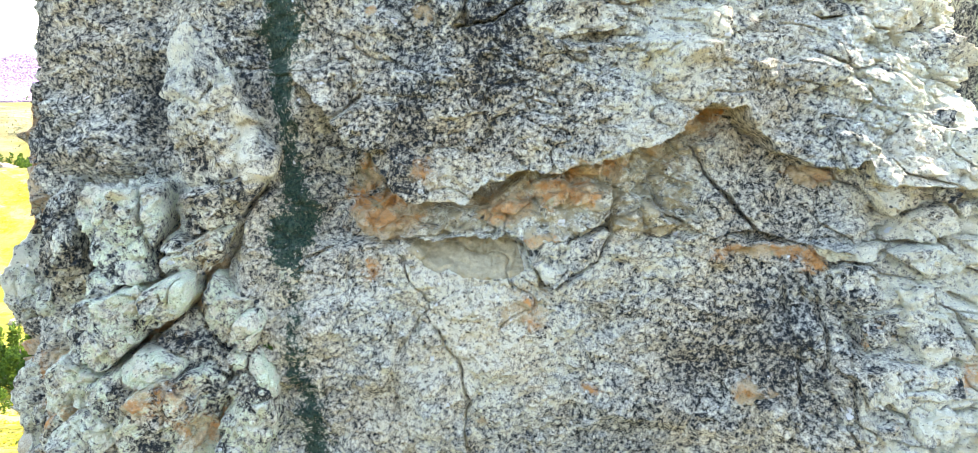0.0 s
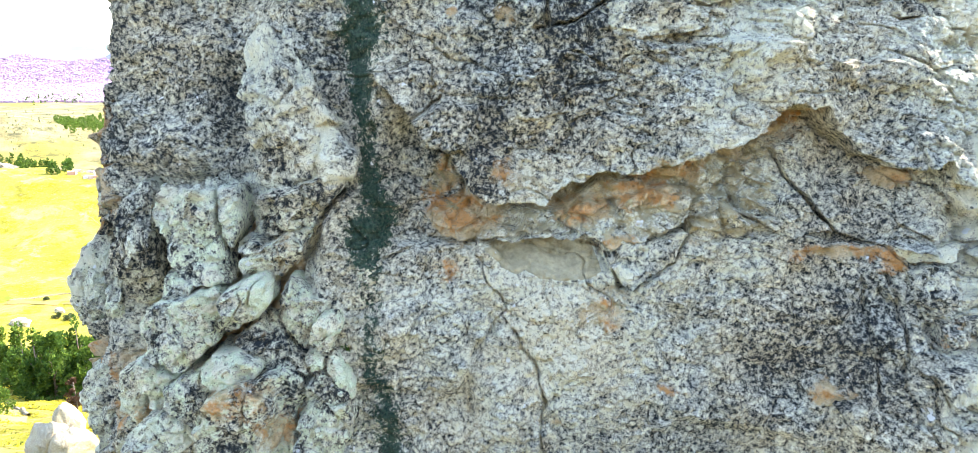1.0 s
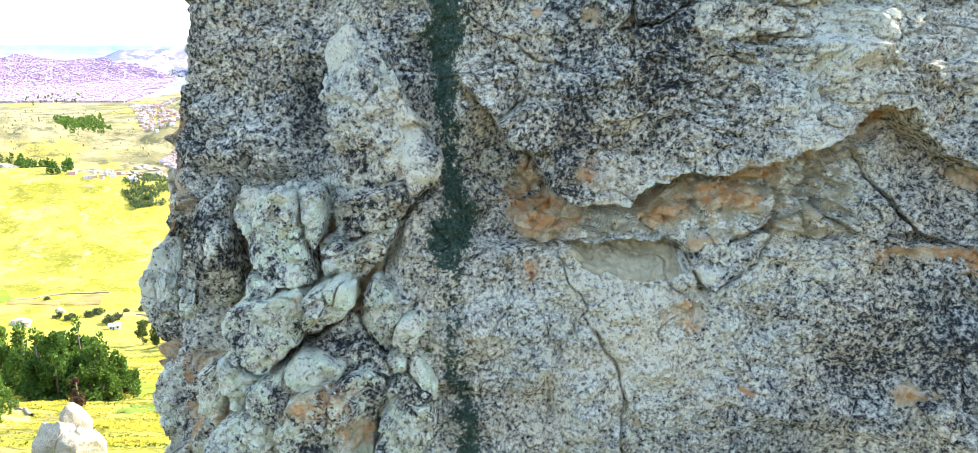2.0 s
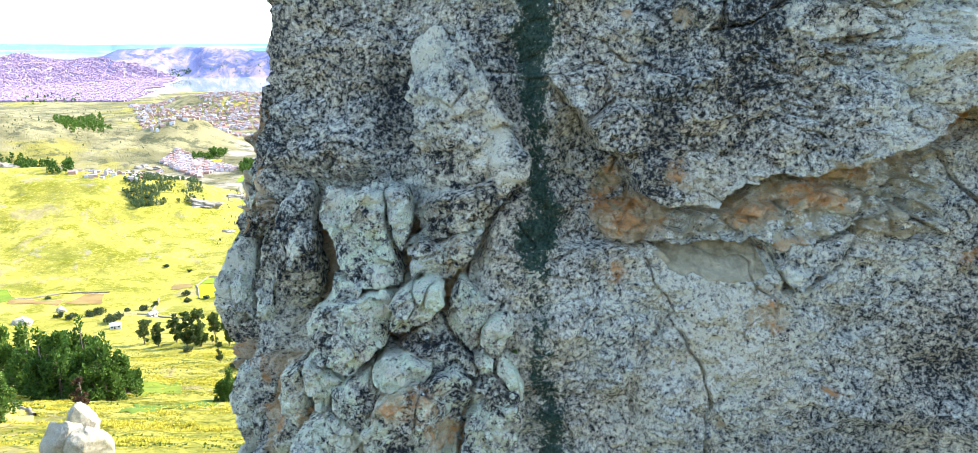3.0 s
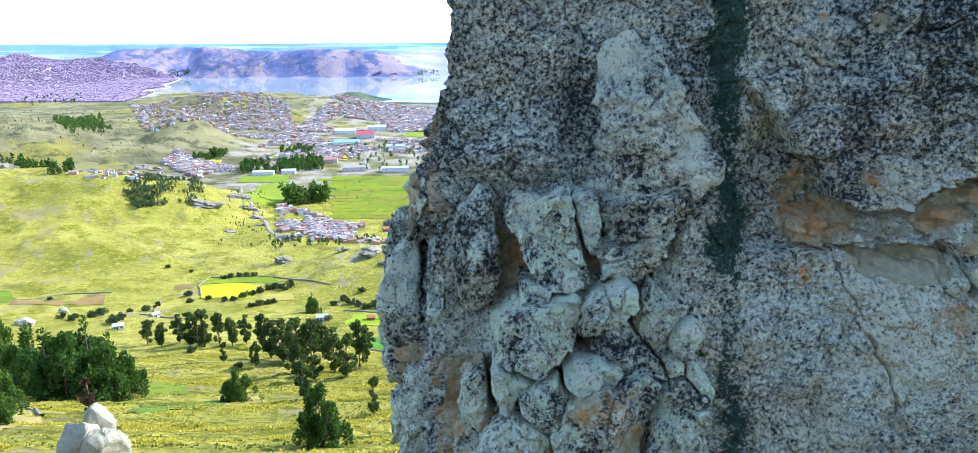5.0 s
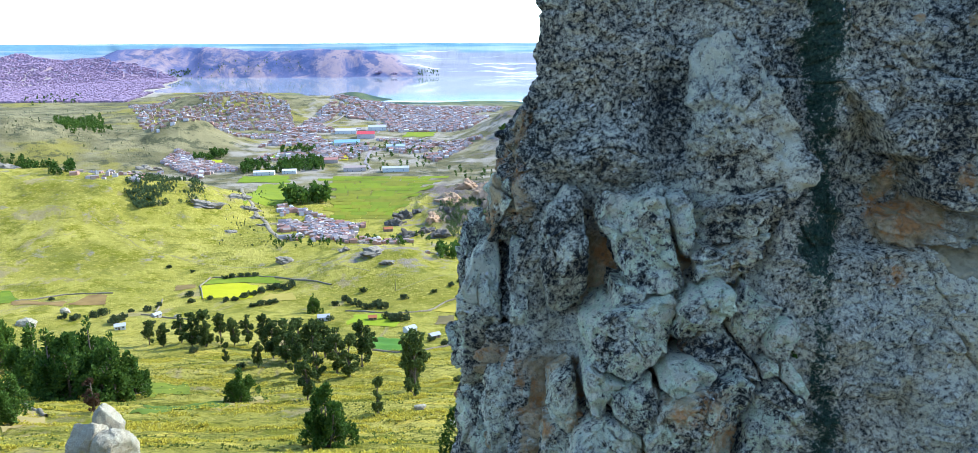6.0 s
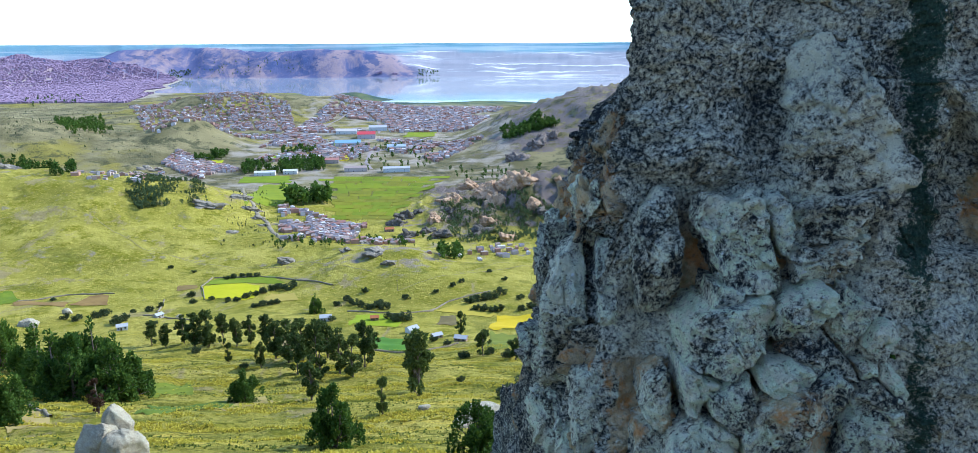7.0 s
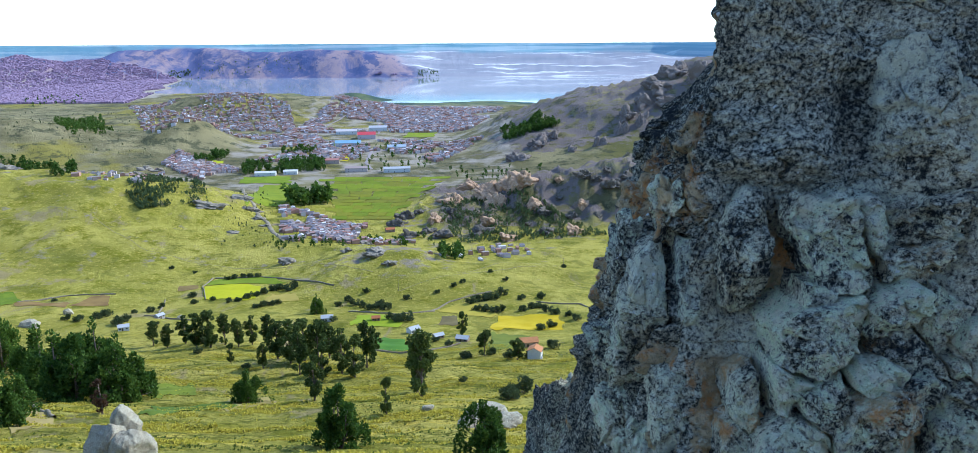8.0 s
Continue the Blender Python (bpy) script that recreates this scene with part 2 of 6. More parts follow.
    col = n.mix(n.math("MULTIPLY", spots, 0.85 * lichen), col, (0.024, 0.028, 0.031))
    # small hollows, their shade put into the colour as near-black
    shaded_pits = n.math("MULTIPLY", n.step(n.voronoi(27 * fine), 0.22, 0.12), n.step(n.noise(6 * fine, 4), 0.46, 0.56))
    col = n.mix(n.math("MULTIPLY", shaded_pits, 0.8 * lichen), col, (0.03, 0.033, 0.038))
    if stains:
        # bare stone under the overhangs, ochre, orange and olive
        rust, bare = n.attribute("rust"), n.attribute("bare")
        sand = n.mix(n.step(n.noise(7, 6, 0.65), 0.38, 0.62), (0.30, 0.25, 0.145), (0.44, 0.365, 0.22))
        sand = n.mix(n.math("MULTIPLY", n.step(grit, 0.55, 0.66), 0.25), sand, (0.2, 0.17, 0.12))
        edge = n.math("ADD", bare, n.math("MULTIPLY", n.math("SUBTRACT", n.noise(7, 7, 0.72), 0.5), 1.1))
        col = n.mix(n.math("MULTIPLY", n.step(edge, 0.40, 0.62), 0.92), col, sand)
        warm = n.mix(n.step(n.noise(5, 6, 0.65), 0.4, 0.6), (0.52, 0.36, 0.18), (0.66, 0.50, 0.30))
        warm = n.mix(n.math("MULTIPLY", n.step(n.noise(2.6, 6, 0.6), 0.47, 0.60), 0.85), warm, (0.64, 0.27, 0.07))
        warm = n.mix(n.math("MULTIPLY", n.step(n.noise(3.3, 6, 0.6, warp=1.0), 0.54, 0.66), 0.7), warm, (0.40, 0.39, 0.22))
        warm = n.mix(n.math("MULTIPLY", n.step(crust, 0.53, 0.62), 0.55), warm, (0.16, 0.12, 0.08))
        edge = n.math("ADD", rust, n.math("MULTIPLY", n.math("SUBTRACT", n.noise(8, 8, 0.75), 0.5), 1.3))
        col = n.mix(n.math("MULTIPLY", n.step(edge, 0.38, 0.70), 0.9), col, warm)
        moss = n.math("ADD", n.math("MULTIPLY", n.attribute("moss"), 0.98), n.math("MULTIPLY", n.math("SUBTRACT", n.noise(17, 8, 0.8), 0.5), 2.6))
        weedy = n.mix(n.step(n.noise(38, 5, 0.7), 0.4, 0.62), (0.006, 0.029, 0.019), (0.032, 0.080, 0.050))
        col = n.mix(n.math("MULTIPLY", n.step(moss, 0.32, 0.62), 0.95), col, weedy)
    white = n.noise(6 * fine, 2, 0.5)
    col = n.mix(n.step(white, 0.735, 0.75), col, (0.72, 0.72, 0.68))
    n.put(b.inputs["Base Color"], col)
    height = n.math("ADD", n.math("MULTIPLY", crumbs, 0.9), n.math("MULTIPLY", grit, 0.35))
    height = n.math("SUBTRACT", height, n.math("MULTIPLY", black, 0.10))
    height = n.math("SUBTRACT", height, n.math("MULTIPLY", n.math("ADD", shaded_pits, spots), 0.15))
    if stains:
        height = n.math("MULTIPLY", height, n.math("SUBTRACT", 1.0, n.math("MULTIPLY", bare, 0.55)))
    n.put(b.inputs["Normal"], n.bump(height, 1.0, 0.09 / fine))
    return m


ROCK = rock_material("lichened_rock")
FAR_ROCK = rock_material("hill_rock", 0.2, False, (0.30, 0.26, 0.21), 0.12)


def ground_material():
    m, b = material("grassland", 0.95, 0.1)
    n = Nodes(m)
    col = n.mix(n.step(n.noise(0.012, 6, 0.6), 0.38, 0.62), (0.385, 0.345, 0.055), (0.51, 0.435, 0.090))
    col = n.mix(n.math("MULTIPLY", n.step(n.noise(0.007, 5, 0.6), 0.48, 0.62), 0.8), col, (0.265, 0.245, 0.034))
    col = n.mix(n.step(n.noise(0.05, 7, 0.7), 0.47, 0.62), col, (0.23, 0.225, 0.016))
    col = n.mix(n.step(n.noise(0.3, 6, 0.75), 0.5, 0.66), col, (0.56, 0.46, 0.10))
    # old terraces and cattle tracks along the slope, sunlit and shaded bands as colour
    near = n.attribute("near")
    along = n.scaled(n.where, (0.25, 1.0, 1.0))
    col = n.mix(n.math("MULTIPLY", n.step(n.noise(0.16, 6, 0.7, along, 0.6), 0.53, 0.60), n.math("MULTIPLY", near, 0.8)), col, (0.12, 0.135, 0.012))
    col = n.mix(n.math("MULTIPLY", n.step(n.noise(0.11, 7, 0.72, along, 1.0), 0.55, 0.63), n.math("MULTIPLY", near, 0.75)), col, (0.72, 0.55, 0.09))
    scar = n.noise(0.02, 8, 0.72, n.scaled(n.where, (1.0, 0.45, 1.0)), 0.8)
    col = n.mix(n.math("MULTIPLY", n.step(scar, 0.565, 0.63), 0.75), col, n.mix(n.noise(0.4, 4), (0.27, 0.205, 0.10), (0.46, 0.36, 0.20)))
    col = n.mix(n.math("MULTIPLY", n.step(n.noise(0.55, 6, 0.75), 0.51, 0.62), n.math("MULTIPLY", near, 0.8)), col, (0.10, 0.105, 0.007))
    col = n.mix(n.math("MULTIPLY", n.step(n.noise(0.035, 7, 0.68, warp=0.6), 0.52, 0.62), 0.6), col, (0.16, 0.17, 0.02))
    stone = n.math("ADD", n.attribute("stony"), n.math("MULTIPLY", n.math("SUBTRACT", n.noise(0.045, 8, 0.7), 0.5), 1.6))
    col = n.mix(n.step(stone, 0.45, 0.65), col, n.mix(n.noise(0.12, 6, 0.7), (0.18, 0.145, 0.11), (0.44, 0.37, 0.28)))
    # dull far hills; cloud shade on the right-hand ones put into the colour
    dim = n.mix(n.step(n.noise(0.01, 4, 0.6), 0.4, 0.6), (0.17, 0.15, 0.068), (0.31, 0.265, 0.13))
    dim = n.mix(n.step(n.noise(0.0045, 6, 0.65), 0.50, 0.60), dim, n.mix(n.attribute("lush_unshaded"), (0.15, 0.14, 0.045), (0.30, 0.255, 0.06)))
    dim = n.mix(n.math("MULTIPLY", n.step(n.noise(0.03, 8, 0.75), 0.50, 0.60), 0.75), dim, (0.055, 0.066, 0.035))
    col = n.mix(n.attribute("dull_and_shaded"), col, n.mix(n.step(stone, 0.45, 0.65), dim, (0.22, 0.18, 0.16)))
    town = n.math("ADD", n.attribute("town"), n.math("MULTIPLY", n.math("SUBTRACT", n.noise(0.02, 5, 0.6), 0.5), 1.0))
    col = n.mix(n.step(town, 0.4, 0.6), col, n.mix(n.noise(0.03, 6, 0.7), (0.32, 0.28, 0.20), (0.50, 0.43, 0.36)))
    # far marsh: mauve haze and white water glint put into the colour
    marsh = n.scaled(n.where, (0.0016, 0.022, 0.0))
    reeds_and_glint = n.mix(n.step(n.noise(1.0, 6, 0.65, marsh), 0.56, 0.62), n.mix(n.noise(0.7, 5, 0.6, marsh), (0.26, 0.30, 0.34), (0.46, 0.42, 0.46)), (0.80, 0.80, 0.80))
    reeds_and_glint = n.mix(n.attribute("reedy"), reeds_and_glint, n.mix(n.step(n.noise(0.01, 5), 0.4, 0.6), (0.06, 0.10, 0.08), (0.16, 0.19, 0.09)))
    col = n.mix(n.attribute("wet"), col, reeds_and_glint)
    # far range: haze blue and the lit and shaded folds painted as colour
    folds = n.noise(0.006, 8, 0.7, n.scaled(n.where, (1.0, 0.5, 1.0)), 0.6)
    hazy_bluff = n.mix(n.step(folds, 0.42, 0.58), (0.115, 0.13, 0.25), (0.36, 0.27, 0.29))
    hazy_bluff = n.mix(n.math("MULTIPLY", n.step(n.noise(0.009, 6, 0.65), 0.54, 0.60), 0.8), hazy_bluff, (0.07, 0.10, 0.22))
    col = n.mix(n.attribute("range"), col, hazy_bluff)
    # far shore lands: pale blue of the haze put into the bands
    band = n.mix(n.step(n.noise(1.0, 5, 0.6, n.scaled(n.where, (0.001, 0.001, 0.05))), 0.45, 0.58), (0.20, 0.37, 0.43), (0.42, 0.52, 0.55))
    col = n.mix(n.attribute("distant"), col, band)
    n.put(b.inputs["Base Color"], col)
    n.put(b.inputs["Normal"], n.bump(n.math("ADD", n.noise(0.7, 6, 0.75), n.math("MULTIPLY", n.noise(0.09, 8, 0.75), 2.0)), 1.0, 1.8))
    return m


def plain_material(name, a, b_col, scale, rough=0.9, spec=0.2, vary=None, bump=0.0):
    """Two tones mixed by noise; vary: 'object' or 'island' shifts the mix from piece to piece."""
    m, b = material(name, rough, spec)
    n = Nodes(m)
    fac = n.noise(scale, 5, 0.65)
    if vary:
        fac = n.math("ADD", n.math("MULTIPLY", fac, 0.5), n.math("MULTIPLY", n.random() if vary == "object" else n.island(), 0.5))
    n.put(b.inputs["Base Color"], n.mix(n.step(fac, 0.3, 0.7), a, b_col))
    if bump:
        n.put(b.inputs["Normal"], n.bump(n.noise(scale * 3, 5, 0.7), 0.6, bump))
    return m


GRASS = ground_material()


# ---- building helpers ----
def mesh_object(name, verts, faces, mat, parent=None, smooth=False, label=""):
    me = bpy.data.meshes.new(name)
    me.from_pydata(np.asarray(verts).tolist(), [], np.asarray(faces).tolist() if isinstance(faces, np.ndarray) else faces)
    me.materials.append(mat)
    if smooth:
        me.polygons.foreach_set("use_smooth", np.ones(len(me.polygons), bool))
    me.update()
    ob = new(name, me)
    ob.parent = parent
    return tagged(ob, label)


def grid_mesh(name, P, mat, wrap=False, marks=None):
    """A sheet of quads from an array of places (rows, columns, 3), with float marks on its points."""
    r, c = P.shape[:2]
    idx = np.arange(r * c).reshape(r, c)
    right = np.roll(idx, -1, 1) if wrap else idx[:, 1:]
    left = idx if wrap else idx[:, :-1]
    quads = np.stack([left[:-1], right[:-1], right[1:], left[1:]], -1).reshape(-1, 4)
    me = bpy.data.meshes.new(name)
    me.vertices.add(r * c)
    me.vertices.foreach_set("co", P.reshape(-1).astype(np.float32))
    me.loops.add(quads.size)
    me.loops.foreach_set("vertex_index", quads.reshape(-1).astype(np.int32))
    me.polygons.add(len(quads))
    me.polygons.foreach_set("loop_start", np.arange(0, quads.size, 4, dtype=np.int32))
    me.update(calc_edges=True)
    me.polygons.foreach_set("use_smooth", np.ones(len(quads), bool))
    for key, values in (marks or {}).items():
        a = me.attributes.new(key, "FLOAT", "POINT")
        a.data.foreach_set("value", np.asarray(values, np.float32).reshape(-1))
    me.materials.append(mat)
    me.update()
    return new(name, me)


# ---- ground: one sheet to the horizon ----
def build_ground():
    ang = np.radians(np.concatenate([np.linspace(-180, -48, 60, endpoint=False), np.linspace(-48, 26, 560, endpoint=False), np.linspace(26, 180, 60, endpoint=False)]))
    rad = np.concatenate([[0.001, 3], np.geomspace(6, 4960, 620)])
    R, A = np.meshgrid(rad, ang, indexing="ij")
    X, Y = R * np.sin(A) - 4, R * np.cos(A)
    Z = ground_z(X, Y)
    slope_hill = ramp(Y, 560, 900) * (1 - ramp(Y, 1000, 1050)) * (X > -260)
    stony = 0.25 + 0.3 * (Y < 60) + 0.30 * bell(X, Y, -95, 610, 75, 60) + 0.35 * slope_hill * ramp(X, -120, -60) + 0.36 * ramp(Y, 1150, 1250) * (1 - ramp(Y, 1700, 1900)) * ramp(X, -90, 60)
    stony = stony + 0.10 * ramp(Y, 560, 640) * (1 - ramp(Y, 880, 930)) * ramp(-X, 150, 240)
    town = ramp(Y, 940, 1000) * (1 - ramp(Y, 2380, 2500)) * ramp(X, -640, -420) * (1 - ramp(X, 0, 140)) * 0.46
    town = np.maximum(town, ramp(Y, 2450, 2650) * ramp(-X, 1050, 1400) * 0.95 * (1 - 0.6 * ramp(Y, 4300, 4560)))
    wet = np.maximum(ramp(Y, 4280, 4340) * ramp(X, -330, -260), ramp(Y, 2330, 2420) * ramp(X, -900, -600)) * (1 - ramp(X, 300, 600) * (1 - ramp(Y, 3000, 3300)))
    reedy = (1 - ramp(Y, 3000, 3400))
    dull_and_shaded = np.maximum(ramp(Y, 880, 960), ramp(Y, 740, 790) * ramp(X, -90, -40))
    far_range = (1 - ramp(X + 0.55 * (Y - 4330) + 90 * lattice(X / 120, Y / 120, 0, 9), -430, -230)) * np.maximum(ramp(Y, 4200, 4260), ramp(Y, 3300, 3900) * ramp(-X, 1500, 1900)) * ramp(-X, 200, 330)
    ground = grid_mesh("ground", np.stack([X, Y, Z], -1), GRASS, True, {"near": 1 - 0.85 * ramp(Y, 300, 480), "stony": stony, "town": town, "wet": wet, "reedy": reedy, "distant": np.maximum(ramp(Y + 60 * lattice(X / 300, 0, 0, 3), 4820, 4870), ramp(R, 4895, 4915)), "lush_unshaded": ramp(-X, 150, 300), "dull_and_shaded": dull_and_shaded, "range": far_range})
    return tagged(ground, "yellow-green grassland slopes, fields and hills down to the lake", "ground", kind="structure")


build_ground()

WATER, water_bsdf = material("lake_water", 0.05, 0.5)
# pale base colour stands in for part of the sky's reflection
water_bsdf.inputs["Base Color"].default_value = (0.42, 0.46, 0.48, 1)
wn = Nodes(WATER)
wn.put(water_bsdf.inputs["Normal"], wn.bump(wn.noise(0.02, 4, 0.6, wn.scaled(wn.where, (0.3, 1.0, 1.0))), 0.012, 1.0))
lake = mesh_object("water", [(-1900, 2380, PLAIN - 0.6), (900, 2380, PLAIN - 0.6), (900, 4380, PLAIN - 0.6), (-1900, 4380, PLAIN - 0.6)], [(0, 1, 2, 3)], WATER)
tagged(lake, "calm pale blue lake reflecting a white sky", "lake", kind="structure")


# ---- the cliff ----
def line_at(points, x):
    px, pz = zip(*points)
    return np.interp(x, px, pz)


def line_distance(points, x, z):
    d = np.full(x.shape, 9.0)
    for (ax, az), (bx, bz) in zip(points, points[1:]):
        t = np.clip(((x - ax) * (bx - ax) + (z - az) * (bz - az)) / ((bx - ax) ** 2 + (bz - az) ** 2 + 1e-9), 0, 1)
        d = np.minimum(d, np.hypot(x - ax - t * (bx - ax), z - az - t * (bz - az)))
    return d


# lower rim of the overhanging upper mass
BROW = [(-1.97, 49.69), (-1.61, 49.25), (-1.46, 49.01), (-1.22, 48.90), (-1.04, 48.53), (-0.83, 48.42), (-0.54, 48.45), (-0.25, 48.42), (0.04, 48.67), (0.42, 48.71), (0.74, 48.76), (1.06, 48.85), (1.44, 48.92), (1.76, 49.08), (1.94, 49.26), (2.20, 49.44), (2.45, 49.37), (2.64, 49.18), (2.88, 48.94), (3.25, 48.79), (3.45, 48.77), (3.71, 48.87), (3.86, 48.67), (4.14, 48.57), (4.40, 48.56)]
# underside of the middle chunk, over the hollow and the beak
SHELF = [(-0.93, 47.96), (-0.80, 48.01), (-0.54, 48.07), (-0.16, 48.08), (0.14, 48.07), (0.31, 47.96), (0.43, 47.73), (0.58, 47.53), (0.69, 47.47), (0.86, 47.53), (1.13, 47.73), (1.30, 48.00), (1.79, 48.00), (2.17, 48.06), (2.48, 48.06), (2.73, 47.96), (3.22, 47.96), (3.53, 48.02), (3.91, 47.98), (4.23, 48.00)]
CRACKS = [
    ([(-0.52, 47.10), (-0.45, 46.92), (-0.34, 46.77), (-0.26, 46.48), (-0.19, 46.29), (-0.24, 46.07), (-0.28, 45.84), (-0.24, 45.69)], 0.10, 0.014),
    ([(-1.00, 46.15), (-1.04, 46.50), (-0.95, 46.84), (-0.69, 47.10), (-0.51, 47.11)], 0.05, 0.035),
    ([(-1.61, 49.25), (-1.51, 49.34), (-1.32, 49.50)], 0.12, 0.018),
    ([(-0.35, 50.14), (-0.24, 50.14), (-0.20, 50.29), (-0.21, 50.41)], 0.14, 0.022),
    ([(-0.20, 50.14), (0.04, 50.21), (0.35, 50.38), (0.59, 50.53)], 0.12, 0.016),
    ([(2.08, 48.99), (2.28, 48.68), (2.48, 48.37), (2.76, 48.08)], 0.05, 0.010),
    ([(1.78, 48.36), (1.98, 48.17), (2.17, 48.06)], 0.05, 0.014),
    ([(2.97, 47.64), (3.03, 47.34), (3.10, 46.99), (3.14, 46.52)], 0.07, 0.022),
    ([(3.27, 47.71), (3.37, 47.42), (3.39, 47.01), (3.43, 46.67), (3.50, 46.27)], 0.10, 0.026),
    ([(4.29, 47.96), (3.90, 47.84), (3.46, 47.81)], 0.08, 0.02),
    ([(4.02, 50.18), (4.34, 50.09), (5.13, 50.17)], 0.08, 0.012),
    ([(3.98, 50.06), (4.17, 49.90), (4.34, 50.06), (4.16, 50.25)], 0.08, 0.012),
    ([(4.17, 49.90), (4.51, 49.93), (6.52, 50.06)], 0.08, 0.012),
    ([(4.03, 49.80), (4.31, 49.67), (4.79, 49.21)], 0.10, 0.02),
    ([(4.39, 47.54), (4.62, 47.25), (4.72, 46.96)], 0.12, 0.025),
    ([(-2.20, 48.88), (-2.34, 48.49), (-2.61, 48.11), (-2.76, 47.78), (-2.82, 47.64)], 0.16, 0.03),
    ([(-1.98, 47.75), (-1.85, 47.88), (-1.58, 47.94)], 0.08, 0.018),
]


def inside_by(points, x, z):
    """How far inside an outline a place lies, in metres; 0 outside."""
    inside = np.zeros(x.shape, bool)
    for (ax, az), (bx, bz) in zip(points, points[1:] + points[:1]):
        inside ^= ((az > z) != (bz > z)) & (x < (bx - ax) * (z - az) / (bz - az + 1e-9) + ax)
    return np.where(inside, line_distance(points + points[:1], x, z), 0)


# warm stains: place, reach and strength
STAINS = [(-1.08, 48.23, 0.41, 0.27, 0.95), (-1.33, 48.57, 0.19, 0.3, 0.7), (0.15, 48.32, 0.28, 0.17, 1.0), (0.76, 48.49, 0.47, 0.16, 0.9), (1.06, 48.75, 0.4, 0.16, 0.9), (2.14, 49.23, 0.33, 0.17, 0.8), (2.33, 49.33, 0.17, 0.11, 0.8), (1.73, 48.83, 0.32, 0.25, 0.55), (0.4, 47.32, 0.4, 0.37, 0.6), (-0.65, 48.73, 0.27, 0.19, 0.6), (3.3, 48.67, 0.3, 0.12, 0.9), (2.9, 47.88, 0.8, 0.08, 0.8), (2.7, 46.49, 0.23, 0.13, 0.75), (-1.22, 47.73, 0.21, 0.24, 0.55), (4.43, 46.75, 0.4, 0.2, 0.6), (3.78, 47.9, 0.33, 0.07, 0.6), (3.33, 45.6, 0.3, 0.11, 0.9), (0.51, 47.94, 0.23, 0.12, 0.8), (1.39, 47.97, 0.4, 0.09, 0.5), (-0.17, 48.37, 0.4, 0.09, 0.6), (3.3, 47.8, 0.2, 0.13, 0.7), (4.08, 48.31, 0.4, 0.27, 0.35), (-0.09, 46.08, 0.4, 0.09, 0.5), (1.14, 46.42, 0.2, 0.08, 0.6), (-1.19, 50.34, 0.09, 0.08, 0.8), (-0.67, 50.26, 0.15, 0.17, 0.6), (3.63, 49.33, 0.33, 0.12, 0.45)]
# the smooth bare hollow under the shelf
HOLLOW = [(-0.88, 47.92), (-0.7, 47.99), (-0.37, 48.04), (0.03, 48.04), (0.27, 47.92), (0.37, 47.69), (0.24, 47.61), (-0.03, 47.64), (-0.3, 47.59), (-0.67, 47.69)]
# plates of stone: outline, how far they stand out, their tilt along x and z, the width of their rounded edge
PLATES = [
    ([(-0.12, 48.24), (0.10, 48.44), (0.49, 48.35), (0.78, 48.56), (1.29, 48.57), (1.25, 48.27), (1.01, 48.00), (0.43, 47.91), (0.10, 48.07)], 0.15, 0.05, -0.15, 0.03),
    ([(1.68, 48.56), (1.86, 48.84), (2.08, 49.00), (2.48, 48.37), (2.74, 48.08), (2.17, 48.05), (1.98, 48.16)], 0.10, 0.10, -0.05, 0.012),
    ([(2.09, 49.00), (2.54, 49.18), (2.90, 48.92), (3.44, 48.74), (3.74, 48.82), (3.95, 48.56), (4.04, 48.02), (3.22, 47.95), (2.76, 48.06)], 0.09, -0.06, -0.12, 0.012),
    ([(1.30, 48.27), (1.68, 48.53), (1.98, 48.16), (1.79, 47.99), (1.30, 47.99)], 0.13, 0.0, -0.1, 0.03),
    ([(0.39, 48.56), (0.74, 48.72), (0.84, 48.56), (0.78, 48.36), (0.49, 48.33)], 0.12, 0.0, 0.0, 0.03),
    ([(-0.84, 48.01), (-0.41, 48.09), (-0.15, 48.30), (0.10, 48.09), (-0.16, 48.07)], 0.10, 0.0, -0.2, 0.03),
    ([(-0.87, 48.00), (-0.41, 48.06), (0.14, 48.04), (0.34, 47.94), (0.44, 47.69), (0.10, 47.66), (-0.55, 47.74)], -0.17, 0.0, -0.7, 0.03),
    ([(-1.41, 48.43), (-0.93, 48.36), (-0.54, 48.40), (-0.25, 48.30), (-0.54, 48.09), (-0.93, 47.96), (-1.39, 48.04)], 0.06, 0.0, -0.3, 0.03),
    ([(-1.60, 49.24), (-1.22, 49.53), (-0.91, 49.38), (-0.99, 48.99), (-1.24, 48.90), (-1.48, 49.03)], 0.10, 0.0, 0.0, 0.04),
    ([(0.54, 50.11), (1.35, 50.05), (2.12, 49.99), (2.53, 49.81), (1.61, 49.75), (0.73, 49.87)], 0.06, 0.0, 0.3, 0.05),
    ([(2.53, 49.87), (3.37, 49.80), (4.01, 49.49), (3.86, 49.30), (3.22, 49.49), (2.67, 49.62)], 0.07, 0.0, 0.3, 0.04),
]


